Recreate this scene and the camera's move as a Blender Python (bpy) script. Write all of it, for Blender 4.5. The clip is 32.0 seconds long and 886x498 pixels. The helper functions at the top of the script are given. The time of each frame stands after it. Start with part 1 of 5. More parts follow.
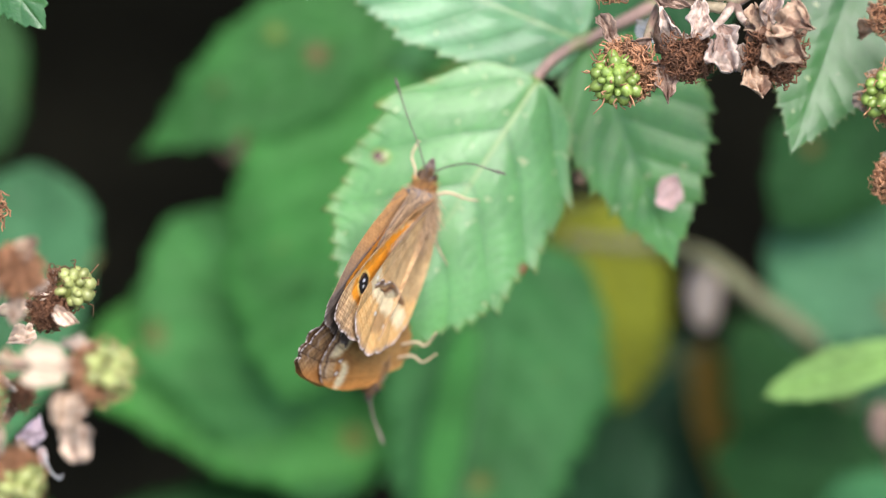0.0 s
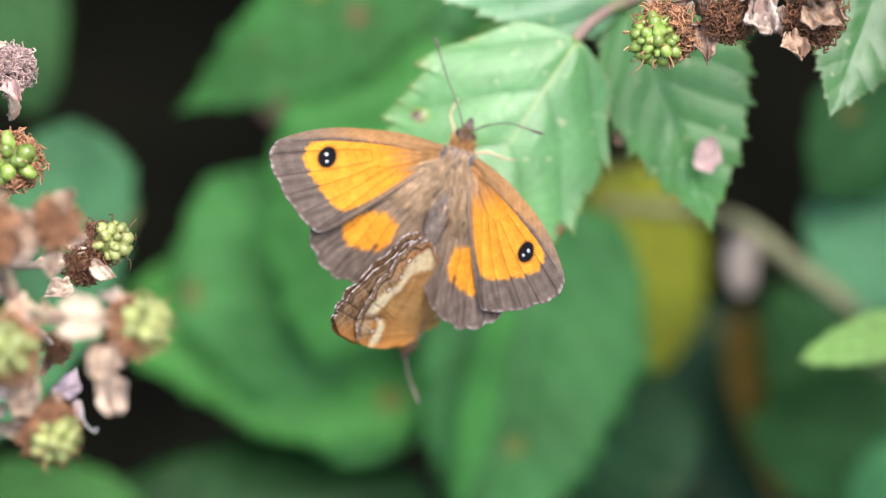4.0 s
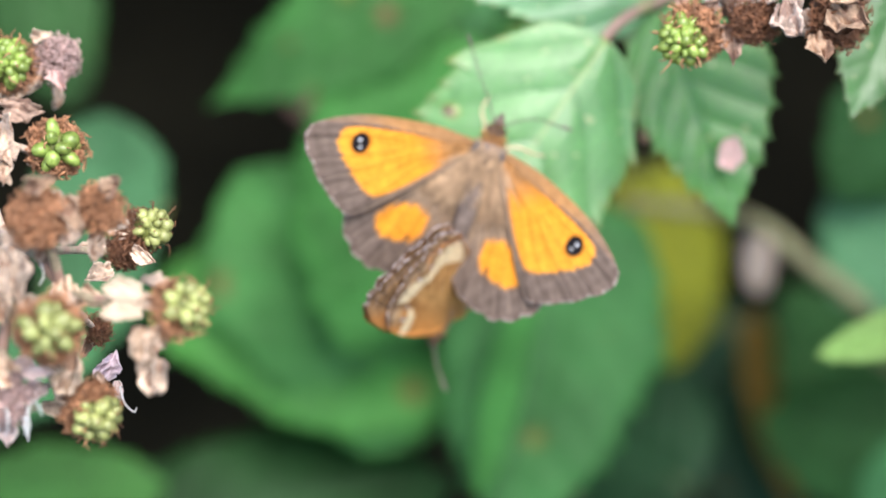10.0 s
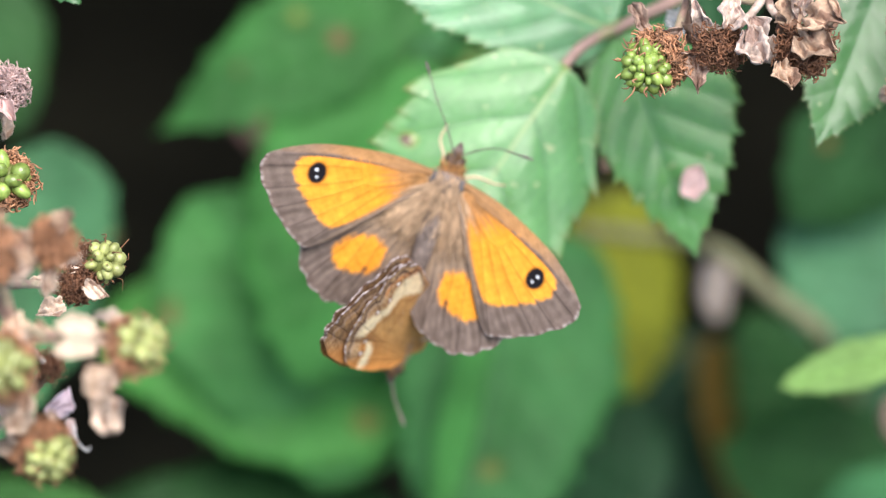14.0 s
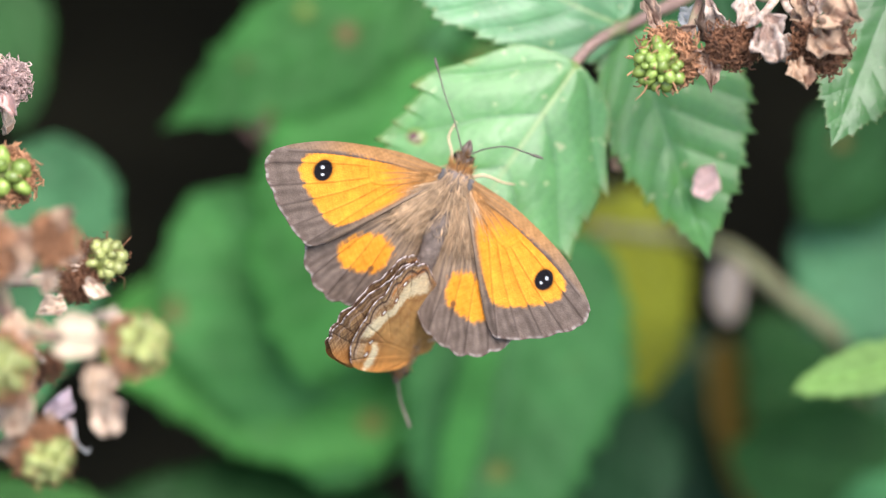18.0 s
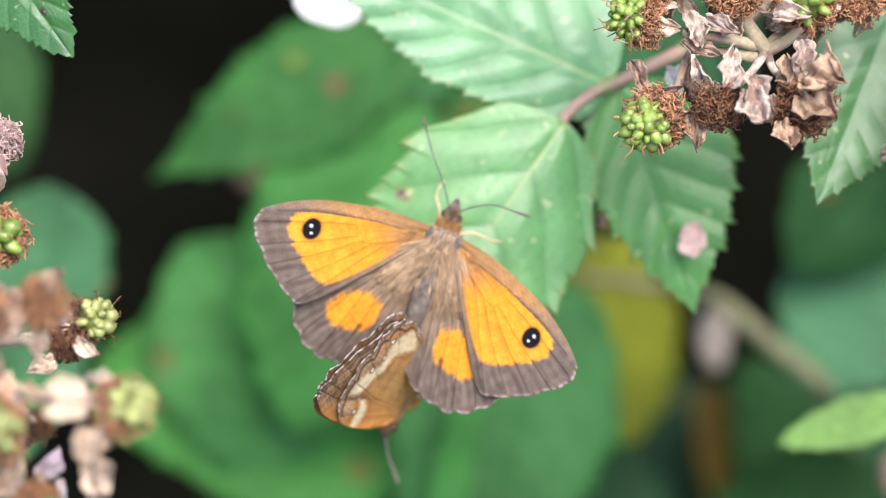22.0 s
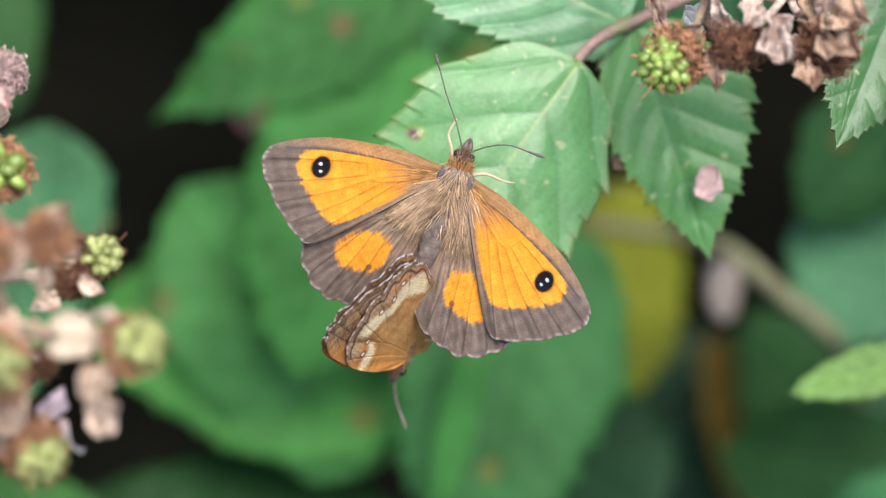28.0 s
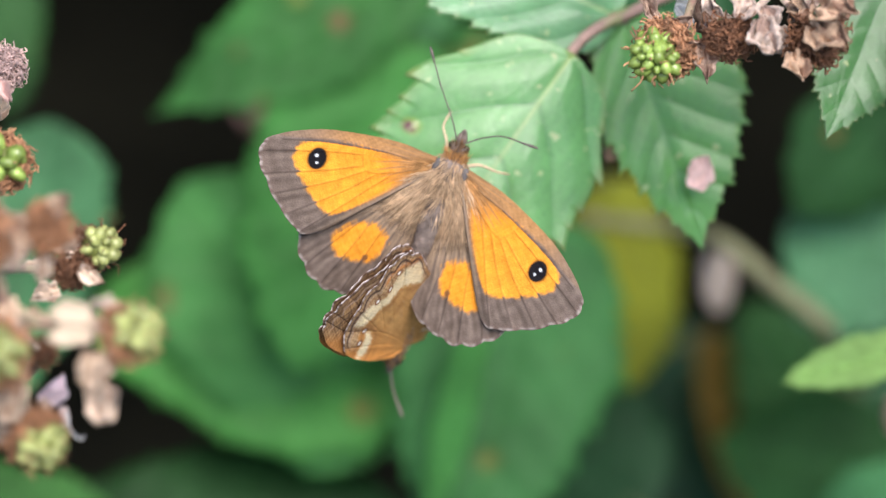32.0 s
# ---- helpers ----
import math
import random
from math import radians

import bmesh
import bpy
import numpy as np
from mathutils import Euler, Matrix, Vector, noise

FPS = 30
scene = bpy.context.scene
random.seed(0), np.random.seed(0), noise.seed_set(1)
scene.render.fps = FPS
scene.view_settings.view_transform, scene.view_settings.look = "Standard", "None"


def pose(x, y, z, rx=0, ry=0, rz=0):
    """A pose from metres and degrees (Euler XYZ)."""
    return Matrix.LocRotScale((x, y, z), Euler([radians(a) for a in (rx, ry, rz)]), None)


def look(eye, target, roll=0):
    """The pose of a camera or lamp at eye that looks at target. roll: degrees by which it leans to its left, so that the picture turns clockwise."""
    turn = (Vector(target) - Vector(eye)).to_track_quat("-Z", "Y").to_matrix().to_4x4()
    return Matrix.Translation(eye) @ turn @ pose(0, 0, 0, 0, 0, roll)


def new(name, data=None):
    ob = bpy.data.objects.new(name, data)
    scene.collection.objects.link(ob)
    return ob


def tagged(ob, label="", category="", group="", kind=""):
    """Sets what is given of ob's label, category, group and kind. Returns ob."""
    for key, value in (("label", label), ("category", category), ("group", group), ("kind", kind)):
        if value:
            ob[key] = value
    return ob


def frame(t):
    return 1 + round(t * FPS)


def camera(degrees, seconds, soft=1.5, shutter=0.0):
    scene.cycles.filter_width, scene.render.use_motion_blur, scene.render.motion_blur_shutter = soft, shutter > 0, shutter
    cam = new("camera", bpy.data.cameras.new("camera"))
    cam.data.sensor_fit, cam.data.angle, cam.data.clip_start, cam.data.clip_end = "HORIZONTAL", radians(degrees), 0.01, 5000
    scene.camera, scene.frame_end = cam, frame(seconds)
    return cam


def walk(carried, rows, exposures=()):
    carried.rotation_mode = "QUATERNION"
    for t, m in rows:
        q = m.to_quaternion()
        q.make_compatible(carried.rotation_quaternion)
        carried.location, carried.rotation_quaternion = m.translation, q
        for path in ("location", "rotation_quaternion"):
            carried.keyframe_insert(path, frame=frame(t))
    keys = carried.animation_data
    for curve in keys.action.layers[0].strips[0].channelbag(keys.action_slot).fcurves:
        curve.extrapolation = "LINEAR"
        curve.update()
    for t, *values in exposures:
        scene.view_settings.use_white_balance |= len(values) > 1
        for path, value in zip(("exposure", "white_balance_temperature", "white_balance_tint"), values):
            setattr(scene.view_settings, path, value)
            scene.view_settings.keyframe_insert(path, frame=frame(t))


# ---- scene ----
# Plan: millimetres on the plane of the front leaf: u to the right, v up along
# the slope, w out of the hedge. BASE lays this plan into the world.
TILT = 35
BASE = pose(0, 0, 1.0, 90 - TILT, 0, 0)
MM = 0.001

cam = camera(12.0, 32.0, soft=1.2)
cam.data.dof.use_dof = True
cam.data.dof.focus_distance = 0.483
cam.data.dof.aperture_fstop = 11.5
ROWS = [
    (0.0, 9.57, -1.96, 511.84, 0.434, 0.670, -2.356),
    (0.5, 10.66, 1.14, 508.26, 0.015, 0.680, -2.582),
    (1.0, 8.95, 0.53, 509.82, -0.000, 0.875, -2.321),
    (1.5, 9.48, 0.68, 509.01, -0.017, 0.916, -2.314),
    (2.0, 9.91, -2.57, 509.90, 0.359, 1.064, -2.035),
    (2.5, 10.03, -0.12, 510.55, -0.024, 1.007, -2.233),
    (3.0, 9.97, -1.56, 510.86, 0.001, 1.058, -1.921),
    (3.5, 9.77, -3.84, 511.75, 0.108, 1.146, -1.724),
    (5.5, 8.47, -0.95, 514.65, 0.098, 1.318, -1.589),
    (6.0, 7.44, -1.93, 519.00, 0.247, 1.378, -1.472),
    (6.5, 6.96, -3.88, 520.08, 0.250, 1.411, -1.500),
    (7.0, 6.75, -3.02, 520.40, 0.293, 1.425, -1.297),
    (7.5, 6.66, -3.35, 522.38, 0.343, 1.356, -1.112),
    (8.0, 7.28, -3.64, 522.40, 0.291, 1.294, -0.925),
    (8.5, 7.70, -6.57, 523.25, 0.313, 1.186, -1.053),
    (9.0, 5.06, -7.15, 526.57, 0.316, 1.166, -1.081),
    (9.5, 3.82, -7.52, 528.88, 0.348, 1.129, -0.848),
    (10.0, 6.05, -6.00, 525.75, 0.257, 1.159, -0.791),
    (10.5, 6.81, -7.18, 522.80, 0.151, 1.051, -0.888),
    (11.0, 8.11, -7.44, 523.12, 0.036, 1.018, -0.990),
    (11.5, 6.75, -5.40, 529.77, 0.371, 1.058, -0.920),
    (12.0, 6.37, -5.28, 534.32, 0.540, 1.013, -0.832),
    (12.5, 5.60, -4.72, 524.95, 0.570, 0.915, -0.912),
    (13.0, 6.57, -3.26, 512.83, 0.573, 0.531, -0.831),
    (13.5, 3.25, -1.56, 516.72, 0.173, 0.234, -1.084),
    (14.0, 2.84, -3.53, 515.20, 0.418, 0.246, -0.990),
    (14.5, 4.63, -3.19, 510.36, 0.428, 0.264, -0.810),
    (16.5, 2.79, -0.58, 508.95, -0.002, 0.112, -0.742),
    (17.0, 2.85, -2.26, 505.96, 0.174, 0.308, -0.568),
    (17.5, 3.73, -2.91, 506.81, 0.251, 0.350, -0.752),
    (18.0, 3.08, -2.78, 506.63, 0.334, 0.380, -0.650),
    (18.5, 3.94, -2.23, 508.27, 0.227, 0.298, -0.537),
    (19.0, 2.51, -1.69, 506.44, 0.148, 0.228, -0.458),
    (19.5, 2.70, -2.58, 506.43, 0.265, 0.204, -0.424),
    (20.0, 3.19, -1.35, 509.68, 0.049, 0.301, -0.358),
    (20.5, 4.39, -3.57, 506.44, 0.284, 0.354, -0.370),
    (21.0, 6.88, -0.65, 506.21, 0.024, 0.375, -0.482),
    (21.5, 5.69, -1.07, 506.72, 0.131, 0.437, -0.501),
    (22.0, 3.59, 2.57, 510.06, 0.495, 0.264, -0.599),
    (22.5, 5.46, 0.51, 512.36, 0.888, 0.345, -0.513),
    (23.0, 3.83, 0.50, 517.22, 0.936, 0.442, -0.075),
    (23.5, 0.91, -1.56, 517.31, 0.937, 0.405, -0.340),
    (24.0, -1.20, -2.54, 514.32, 0.526, 0.382, 0.173),
    (24.5, -1.47, -3.23, 510.61, 0.231, 0.275, 0.144),
    (25.0, -0.78, -3.10, 506.52, 0.324, 0.203, 0.186),
    (25.5, -0.66, -2.39, 506.40, 0.186, 0.139, 0.101),
    (27.5, -3.49, -1.59, 505.14, 0.135, -0.057, 0.049),
    (28.0, -0.02, 0.01, 500.00, -0.000, -0.000, 0.001),
    (28.5, 2.07, -4.55, 501.25, 0.464, 0.114, 0.115),
    (29.0, 1.03, -2.10, 501.94, 0.110, 0.060, -0.184),
    (29.5, 0.15, 0.18, 502.46, -0.031, -0.031, -0.331),
    (30.0, 0.03, -3.48, 500.92, 0.202, -0.040, -0.077),
    (30.5, 0.19, -0.36, 503.12, -0.131, 0.016, -0.067),
    (31.0, 0.55, -3.23, 506.90, 0.112, 0.111, -0.132),
    (31.5, 0.10, -1.59, 507.84, 0.092, 0.070, -0.166),
    (32.0, 1.20, -2.16, 506.35, 0.120, 0.079, -0.214),
]
walk(cam, [(t, BASE @ pose(x * MM, y * MM, z * MM, a, b, c)) for t, x, y, z, a, b, c in ROWS],
     exposures=[(0.0, 0.74), (2.0, 0.82), (6.0, 0.88), (18.0, 0.87), (22.2, 0.86), (23.0, 0.60), (24.0, 0.63), (25.0, 0.64), (28.0, 0.66), (32.0, 0.68)])

# ---------------------------------------------------------------- light
world = bpy.data.worlds.new("world")
scene.world = world
world.use_nodes = True
wn = world.node_tree.nodes
sky = wn.new("ShaderNodeTexSky")
sky.sky_type, sky.sun_disc = "NISHITA", False
sky.sun_elevation, sky.sun_rotation = radians(60), radians(176)
wn["Background"].inputs["Strength"].default_value = 0.15
world.node_tree.links.new(sky.outputs["Color"], wn["Background"].inputs["Color"])
sun = new("sun", bpy.data.lights.new("sun", "SUN"))
sun.data.energy, sun.data.angle, sun.data.color = 3.9, radians(45), (1.0, 0.935, 0.90)
sun.matrix_world = look(BASE @ Vector((0.7, 1.3, 2.6)), BASE @ Vector((0, 0, 0)))


# ---------------------------------------------------------------- materials
def material(name, colour, rough=0.5, attribute=False, vary=0.25, scale=300.0, spots=None, bump=0.0,
             translucent=0.0, gloss=0.5, island=False, fine=1500.0, sheen=0.0, per_object=0.0, net=0.0):
    """A procedural surface: colour (or the pigment attribute) varied at two sizes, spots, fine relief."""
    m = bpy.data.materials.new(name)
    m.use_nodes = True
    n, link = m.node_tree.nodes, m.node_tree.links.new
    p, out = n["Principled BSDF"], n["Material Output"]
    p.inputs["Roughness"].default_value = rough
    p.inputs["Specular IOR Level"].default_value = gloss
    p.inputs["Sheen Weight"].default_value = sheen
    where = n.new("ShaderNodeTexCoord").outputs["Object"]

    def grain(size, detail=4.0):
        t = n.new("ShaderNodeTexNoise")
        t.inputs["Scale"].default_value, t.inputs["Detail"].default_value = size, detail
        link(where, t.inputs["Vector"])
        return t.outputs["Fac"]

    def ramp(value, a, b, low, high):
        r = n.new("ShaderNodeMapRange")
        for key, v in zip(("From Min", "From Max", "To Min", "To Max"), (a, b, low, high)):
            r.inputs[key].default_value = v
        link(value, r.inputs["Value"])
        return r.outputs["Result"]

    def blend(kind, factor, a, b):
        mix = n.new("ShaderNodeMix")
        mix.data_type, mix.blend_type = "RGBA", kind
        for value, socket in ((factor, mix.inputs["Factor"]), (a, mix.inputs["A"]), (b, mix.inputs["B"])):
            if isinstance(value, bpy.types.NodeSocket):
                link(value, socket)
            else:
                socket.default_value = value if not isinstance(value, tuple) else (*value[:3], 1.0)
        return mix.outputs["Result"]

    if attribute:
        a = n.new("ShaderNodeAttribute")
        a.attribute_name = "pigment"
        base = a.outputs["Color"]
    else:
        base = blend("MIX", 0.0, tuple(colour), tuple(colour))

    def level(value):
        c = n.new("ShaderNodeCombineColor")
        for key in ("Red", "Green", "Blue"):
            link(value, c.inputs[key])
        return c.outputs["Color"]

    base = blend("MULTIPLY", 1.0, base, level(ramp(grain(scale), 0.3, 0.7, 1 - vary, 1 + vary)))
    base = blend("MULTIPLY", 1.0, base, level(ramp(grain(fine, 2.0), 0.3, 0.7, 1 - vary * 0.6, 1 + vary * 0.6)))
    if spots:
        spot, size, edge = spots
        base = blend("MIX", ramp(grain(size, 1.0), edge, edge + 0.05, 0.0, 0.8), base, spot)
    if island:
        g = n.new("ShaderNodeNewGeometry")
        base = blend("MULTIPLY", 1.0, base, level(ramp(g.outputs["Random Per Island"], 0.0, 1.0, 0.55, 1.45)))
    if per_object:
        o = n.new("ShaderNodeObjectInfo")
        base = blend("MULTIPLY", 1.0, base, level(ramp(o.outputs["Random"], 0.0, 1.0, 1 - per_object, 1 + per_object)))
    link(base, p.inputs["Base Color"])
    if bump:
        b = n.new("ShaderNodeBump")
        b.inputs["Strength"].default_value, b.inputs["Distance"].default_value = bump, 0.0004
        height = grain(fine)
        if net:
            # Fine meshed veins: small swollen cells.
            cell = n.new("ShaderNodeTexVoronoi")
            cell.feature = "DISTANCE_TO_EDGE"
            cell.inputs["Scale"].default_value = net
            link(where, cell.inputs["Vector"])
            both = n.new("ShaderNodeMath")
            both.operation = "MULTIPLY_ADD"
            link(ramp(cell.outputs["Distance"], 0.0, 0.25, 0.0, 1.0), both.inputs[0])
            both.inputs[1].default_value = 0.45
            link(height, both.inputs[2])
            height = both.outputs[0]
        link(height, b.inputs["Height"])
        link(b.outputs["Normal"], p.inputs["Normal"])
    if translucent:
        t = n.new("ShaderNodeBsdfTranslucent")
        link(base, t.inputs["Color"])
        mix = n.new("ShaderNodeMixShader")
        mix.inputs["Fac"].default_value = translucent
        link(p.outputs["BSDF"], mix.inputs[1])
        link(t.outputs["BSDF"], mix.inputs[2])
        link(mix.outputs["Shader"], out.inputs["Surface"])
    return m


LEAF = material("leaf", None, 0.38, True, 0.16, 180.0, ((0.40, 0.45, 0.22), 700.0, 0.70), 0.10, 0.2, 0.75, fine=2600.0, net=1500.0)
LEAF_DULL = material("leaf_dull", None, 0.5, True, 0.32, 70.0, ((0.14, 0.10, 0.03), 110.0, 0.70), 0.2, 0.2, 0.13, fine=900.0)
STEM = material("stem", (0.34, 0.22, 0.18), 0.7, vary=0.3, scale=260.0, bump=0.3, spots=((0.20, 0.24, 0.09), 200.0, 0.55))
STALK = material("stalk", (0.33, 0.27, 0.175), 0.75, vary=0.3, scale=300.0, bump=0.3, spots=((0.33, 0.19, 0.15), 260.0, 0.52), sheen=0.2)
DEAD = material("dead_stem", (0.155, 0.155, 0.08), 0.8, vary=0.3, scale=200.0, bump=0.4)
CANE = material("cane", (0.07, 0.085, 0.035), 0.65, vary=0.35, scale=120.0, bump=0.3)
CORE = material("fruit_core", (0.12, 0.14, 0.03), 0.6, vary=0.3, scale=400.0, bump=0.3)
DRUPELET_PALE = material("drupelet_pale", (0.34, 0.37, 0.13), 0.35, vary=0.3, scale=500.0, gloss=0.5, per_object=0.3, translucent=0.12)
BUD = material("bud", (0.46, 0.37, 0.30), 0.85, vary=0.3, scale=200.0, bump=0.5)
STAMEN_PINK = material("stamen_pink", (0.50, 0.35, 0.32), 0.85, vary=0.3, scale=500.0, island=True)
DRUPELET = material("drupelet", (0.265, 0.37, 0.082), 0.25, vary=0.35, scale=500.0, gloss=0.6, per_object=0.3, translucent=0.12)
STAMEN = material("stamen", (0.385, 0.190, 0.098), 0.8, vary=0.25, scale=500.0, island=True)
STAMEN_DARK = material("stamen_dark", (0.18, 0.080, 0.040), 0.8, vary=0.3, scale=500.0, island=True)
SEPAL = material("sepal", (0.55, 0.42, 0.32), 0.9, vary=0.4, scale=420.0, spots=((0.26, 0.15, 0.10), 600.0, 0.57), bump=0.6, sheen=0.3, per_object=0.25, translucent=0.1)
SEPAL_DARK = material("sepal_dark", (0.32, 0.22, 0.165), 0.9, vary=0.45, scale=420.0, spots=((0.13, 0.07, 0.05), 600.0, 0.57), bump=0.6, per_object=0.25)
PETAL_DRY = material("petal_dry", (0.60, 0.45, 0.33), 0.85, vary=0.35, scale=380.0, spots=((0.34, 0.20, 0.13), 480.0, 0.58), bump=0.6, per_object=0.2, translucent=0.15)
PETAL_CREAM = material("petal_cream", (0.57, 0.45, 0.33), 0.75, vary=0.15, scale=300.0, bump=0.2, translucent=0.15)
PETAL_TAN = material("petal_tan", (0.46, 0.31, 0.21), 0.85, vary=0.4, scale=380.0, spots=((0.19, 0.10, 0.065), 520.0, 0.55), bump=0.6, per_object=0.2, translucent=0.1)
SEPAL_GREY = material("sepal_grey", (0.47, 0.36, 0.295), 0.9, vary=0.45, scale=420.0, spots=((0.17, 0.10, 0.075), 480.0, 0.53), bump=0.6, sheen=0.2, per_object=0.3)
PETAL_PINK = material("petal_pink", (0.80, 0.65, 0.61), 0.7, vary=0.12, scale=300.0, bump=0.2, translucent=0.25)
PETAL_ROSE = material("petal_rose", (0.82, 0.68, 0.74), 0.7, vary=0.12, scale=300.0, bump=0.2, translucent=0.25)
PETAL_BLUSH = material("petal_blush", (0.66, 0.45, 0.41), 0.7, vary=0.15, scale=300.0, bump=0.3, translucent=0.2)
PETAL_WHITE = material("petal_white", (0.80, 0.79, 0.78), 0.6, vary=0.05, scale=200.0, translucent=0.2)
WING = material("wing", None, 0.8, True, 0.16, 900.0, None, 0.3, 0.12, 0.12, fine=5000.0, sheen=0.03)
FUR = material("fur", (0.46, 0.315, 0.195), 0.8, vary=0.2, scale=600.0, island=True, gloss=0.2)
FUR_RUST = material("fur_rust", (0.42, 0.22, 0.085), 0.8, vary=0.2, scale=600.0, island=True, gloss=0.2)
FUR_DARK = material("fur_dark", (0.25, 0.14, 0.07), 0.8, vary=0.2, scale=600.0, island=True, gloss=0.2)
TEGULA = material("tegula", (0.075, 0.065, 0.062), 0.7, vary=0.4, scale=900.0, bump=0.4)
BODY = material("body", (0.145, 0.112, 0.095), 0.85, vary=0.4, scale=900.0, bump=0.6, gloss=0.15)
LEG = material("leg", (0.50, 0.38, 0.24), 0.6, vary=0.2, scale=700.0)
ANTENNA = material("antenna", (0.10, 0.085, 0.07), 0.6, vary=0.2, scale=900.0)
ANTENNA_PALE = material("antenna_pale", (0.25, 0.20, 0.16), 0.6, vary=0.2, scale=900.0)
EYE = material("eye", (0.03, 0.025, 0.02), 0.2, vary=0.1)
# Earth colour taken down to near-black: the hedge's shade is put into it.
SOIL_SHADE = material("soil_shade", (0.0150, 0.0132, 0.0078), 0.95, vary=0.5, scale=14.0, bump=0.5, fine=90.0, gloss=0.1)


# ---------------------------------------------------------------- builders
def thing(name, origin, label, category, group=""):
    """An empty at a place of the plan, which carries the parts of one thing."""
    ob = new(name)
    ob.empty_display_size = 0.01
    ob.matrix_world = BASE @ Matrix.Translation(Vector(origin) * MM)
    ob["plan"] = list(origin)
    return tagged(ob, label, category, group)


def part(name, shape, mat, parent, label="", origin=None, cols=None, kind=""):
    """Links verts and faces (plan millimetres, from the thing's origin) as one mesh under a thing or a part."""
    verts, faces = shape
    o = np.array(origin if origin is not None else (0, 0, 0), float)
    me = bpy.data.meshes.new(name)
    me.from_pydata(((np.asarray(verts, float) - o) * MM).tolist(), [], faces)
    me.polygons.foreach_set("use_smooth", [True] * len(me.polygons))
    if cols is not None:
        layer = me.color_attributes.new("pigment", "FLOAT_COLOR", "POINT")
        layer.data.foreach_set("color", np.concatenate([cols, np.ones((len(cols), 1))], 1).ravel())
    me.materials.append(mat)
    me.update()
    ob = new(name, me)
    ob.parent = parent
    if label:
        ob["label"] = label
    if kind:
        ob["kind"] = kind
    return ob


def joined(shapes):
    verts, faces, n = [], [], 0
    for v, f in shapes:
        verts.append(np.asarray(v, float))
        faces += [tuple(i + n for i in q) for q in f]
        n += len(v)
    return np.concatenate(verts), faces


def smooth_line(points, count):
    """Catmull-Rom through the points."""
    p = np.array(points, float)
    p = np.concatenate([[2 * p[0] - p[1]], p, [2 * p[-1] - p[-2]]])
    x = np.linspace(0, len(p) - 3 - 1e-6, count)
    i, t = x.astype(int), (x % 1)[:, None]
    a, b, c, d = p[i], p[i + 1], p[i + 2], p[i + 3]
    return 0.5 * (2 * b + (c - a) * t + (2 * a - 5 * b + 4 * c - d) * t**2 + (3 * b - a - 3 * c + d) * t**3)


def unit(v):
    v = np.array(v, float)
    return v / (np.linalg.norm(v) + 1e-12)


def tube(points, radii, sides=8, count=None):
    """A round tapered rod along a smooth line, closed at both ends."""
    line = smooth_line(points, count or 6 * len(points))
    r = np.interp(np.linspace(0, 1, len(line)), np.linspace(0, 1, len(radii)), radii)
    verts, faces = [], []
    side = unit(np.cross(line[1] - line[0], (0.31, 0.22, 0.93)))
    for k, q in enumerate(line):
        ahead = unit(line[min(k + 1, len(line) - 1)] - line[max(k - 1, 0)])
        side = unit(side - ahead * (side @ ahead))
        up = np.cross(ahead, side)
        for j in range(sides):
            a = 2 * math.pi * j / sides
            verts.append(q + r[k] * (side * math.cos(a) + up * math.sin(a)))
    for k in range(len(line) - 1):
        for j in range(sides):
            j2 = (j + 1) % sides
            faces.append((k * sides + j, k * sides + j2, (k + 1) * sides + j2, (k + 1) * sides + j))
    faces += [tuple(range(sides))[::-1], tuple(range(len(verts) - sides, len(verts)))]
    return np.array(verts), faces


def ball(centre, radii, rings=8, sides=12, lumps=0.0, axes=None, seed=0.0):
    """A rounded lump: an ellipsoid with uneven surface."""
    verts, faces = [], []
    ax = np.eye(3) if axes is None else np.array(axes, float)
    for i in range(rings + 1):
        th = math.pi * i / rings
        for j in range(sides):
            ph = 2 * math.pi * j / sides
            d = np.array((math.sin(th) * math.cos(ph), math.sin(th) * math.sin(ph), math.cos(th)))
            k = 1 + lumps * noise.noise(Vector(d * 2.3 + seed))
            verts.append((d * radii * k) @ ax + centre)
    for i in range(rings):
        for j in range(sides):
            j2 = (j + 1) % sides
            faces.append((i * sides + j, (i + 1) * sides + j, (i + 1) * sides + j2, i * sides + j2))
    return np.array(verts), faces


def shell(top, thick):
    """A thin solid from a grid of points (rows, columns, 3): upper face, lower face and rim."""
    a, b, _ = top.shape
    du, dv = np.gradient(top, axis=0), np.gradient(top, axis=1)
    nrm = np.cross(du, dv)
    nrm /= np.linalg.norm(nrm, axis=2, keepdims=True) + 1e-9
    verts = np.concatenate([(top + nrm * thick / 2).reshape(-1, 3), (top - nrm * thick / 2).reshape(-1, 3)])
    m, faces = a * b, []
    for i in range(a - 1):
        for j in range(b - 1):
            q = (i * b + j, i * b + j + 1, (i + 1) * b + j + 1, (i + 1) * b + j)
            faces.append(q[::-1])
            faces.append(tuple(k + m for k in q))
    rim = [j for j in range(b)] + [i * b + b - 1 for i in range(1, a)] + [(a - 1) * b + j for j in range(b - 2, -1, -1)]
    rim += [i * b for i in range(a - 2, 0, -1)]
    for k, l in zip(rim, rim[1:] + rim[:1]):
        faces.append((k, l, l + m, k + m))
    return verts, faces


def frame_of(ahead, out):
    """Axes with x along ahead and z as near to out as can be: rows x, y, z."""
    x = unit(ahead)
    z = unit(np.array(out, float) - x * (np.array(out, float) @ x))
    return np.array([x, np.cross(z, x), z])


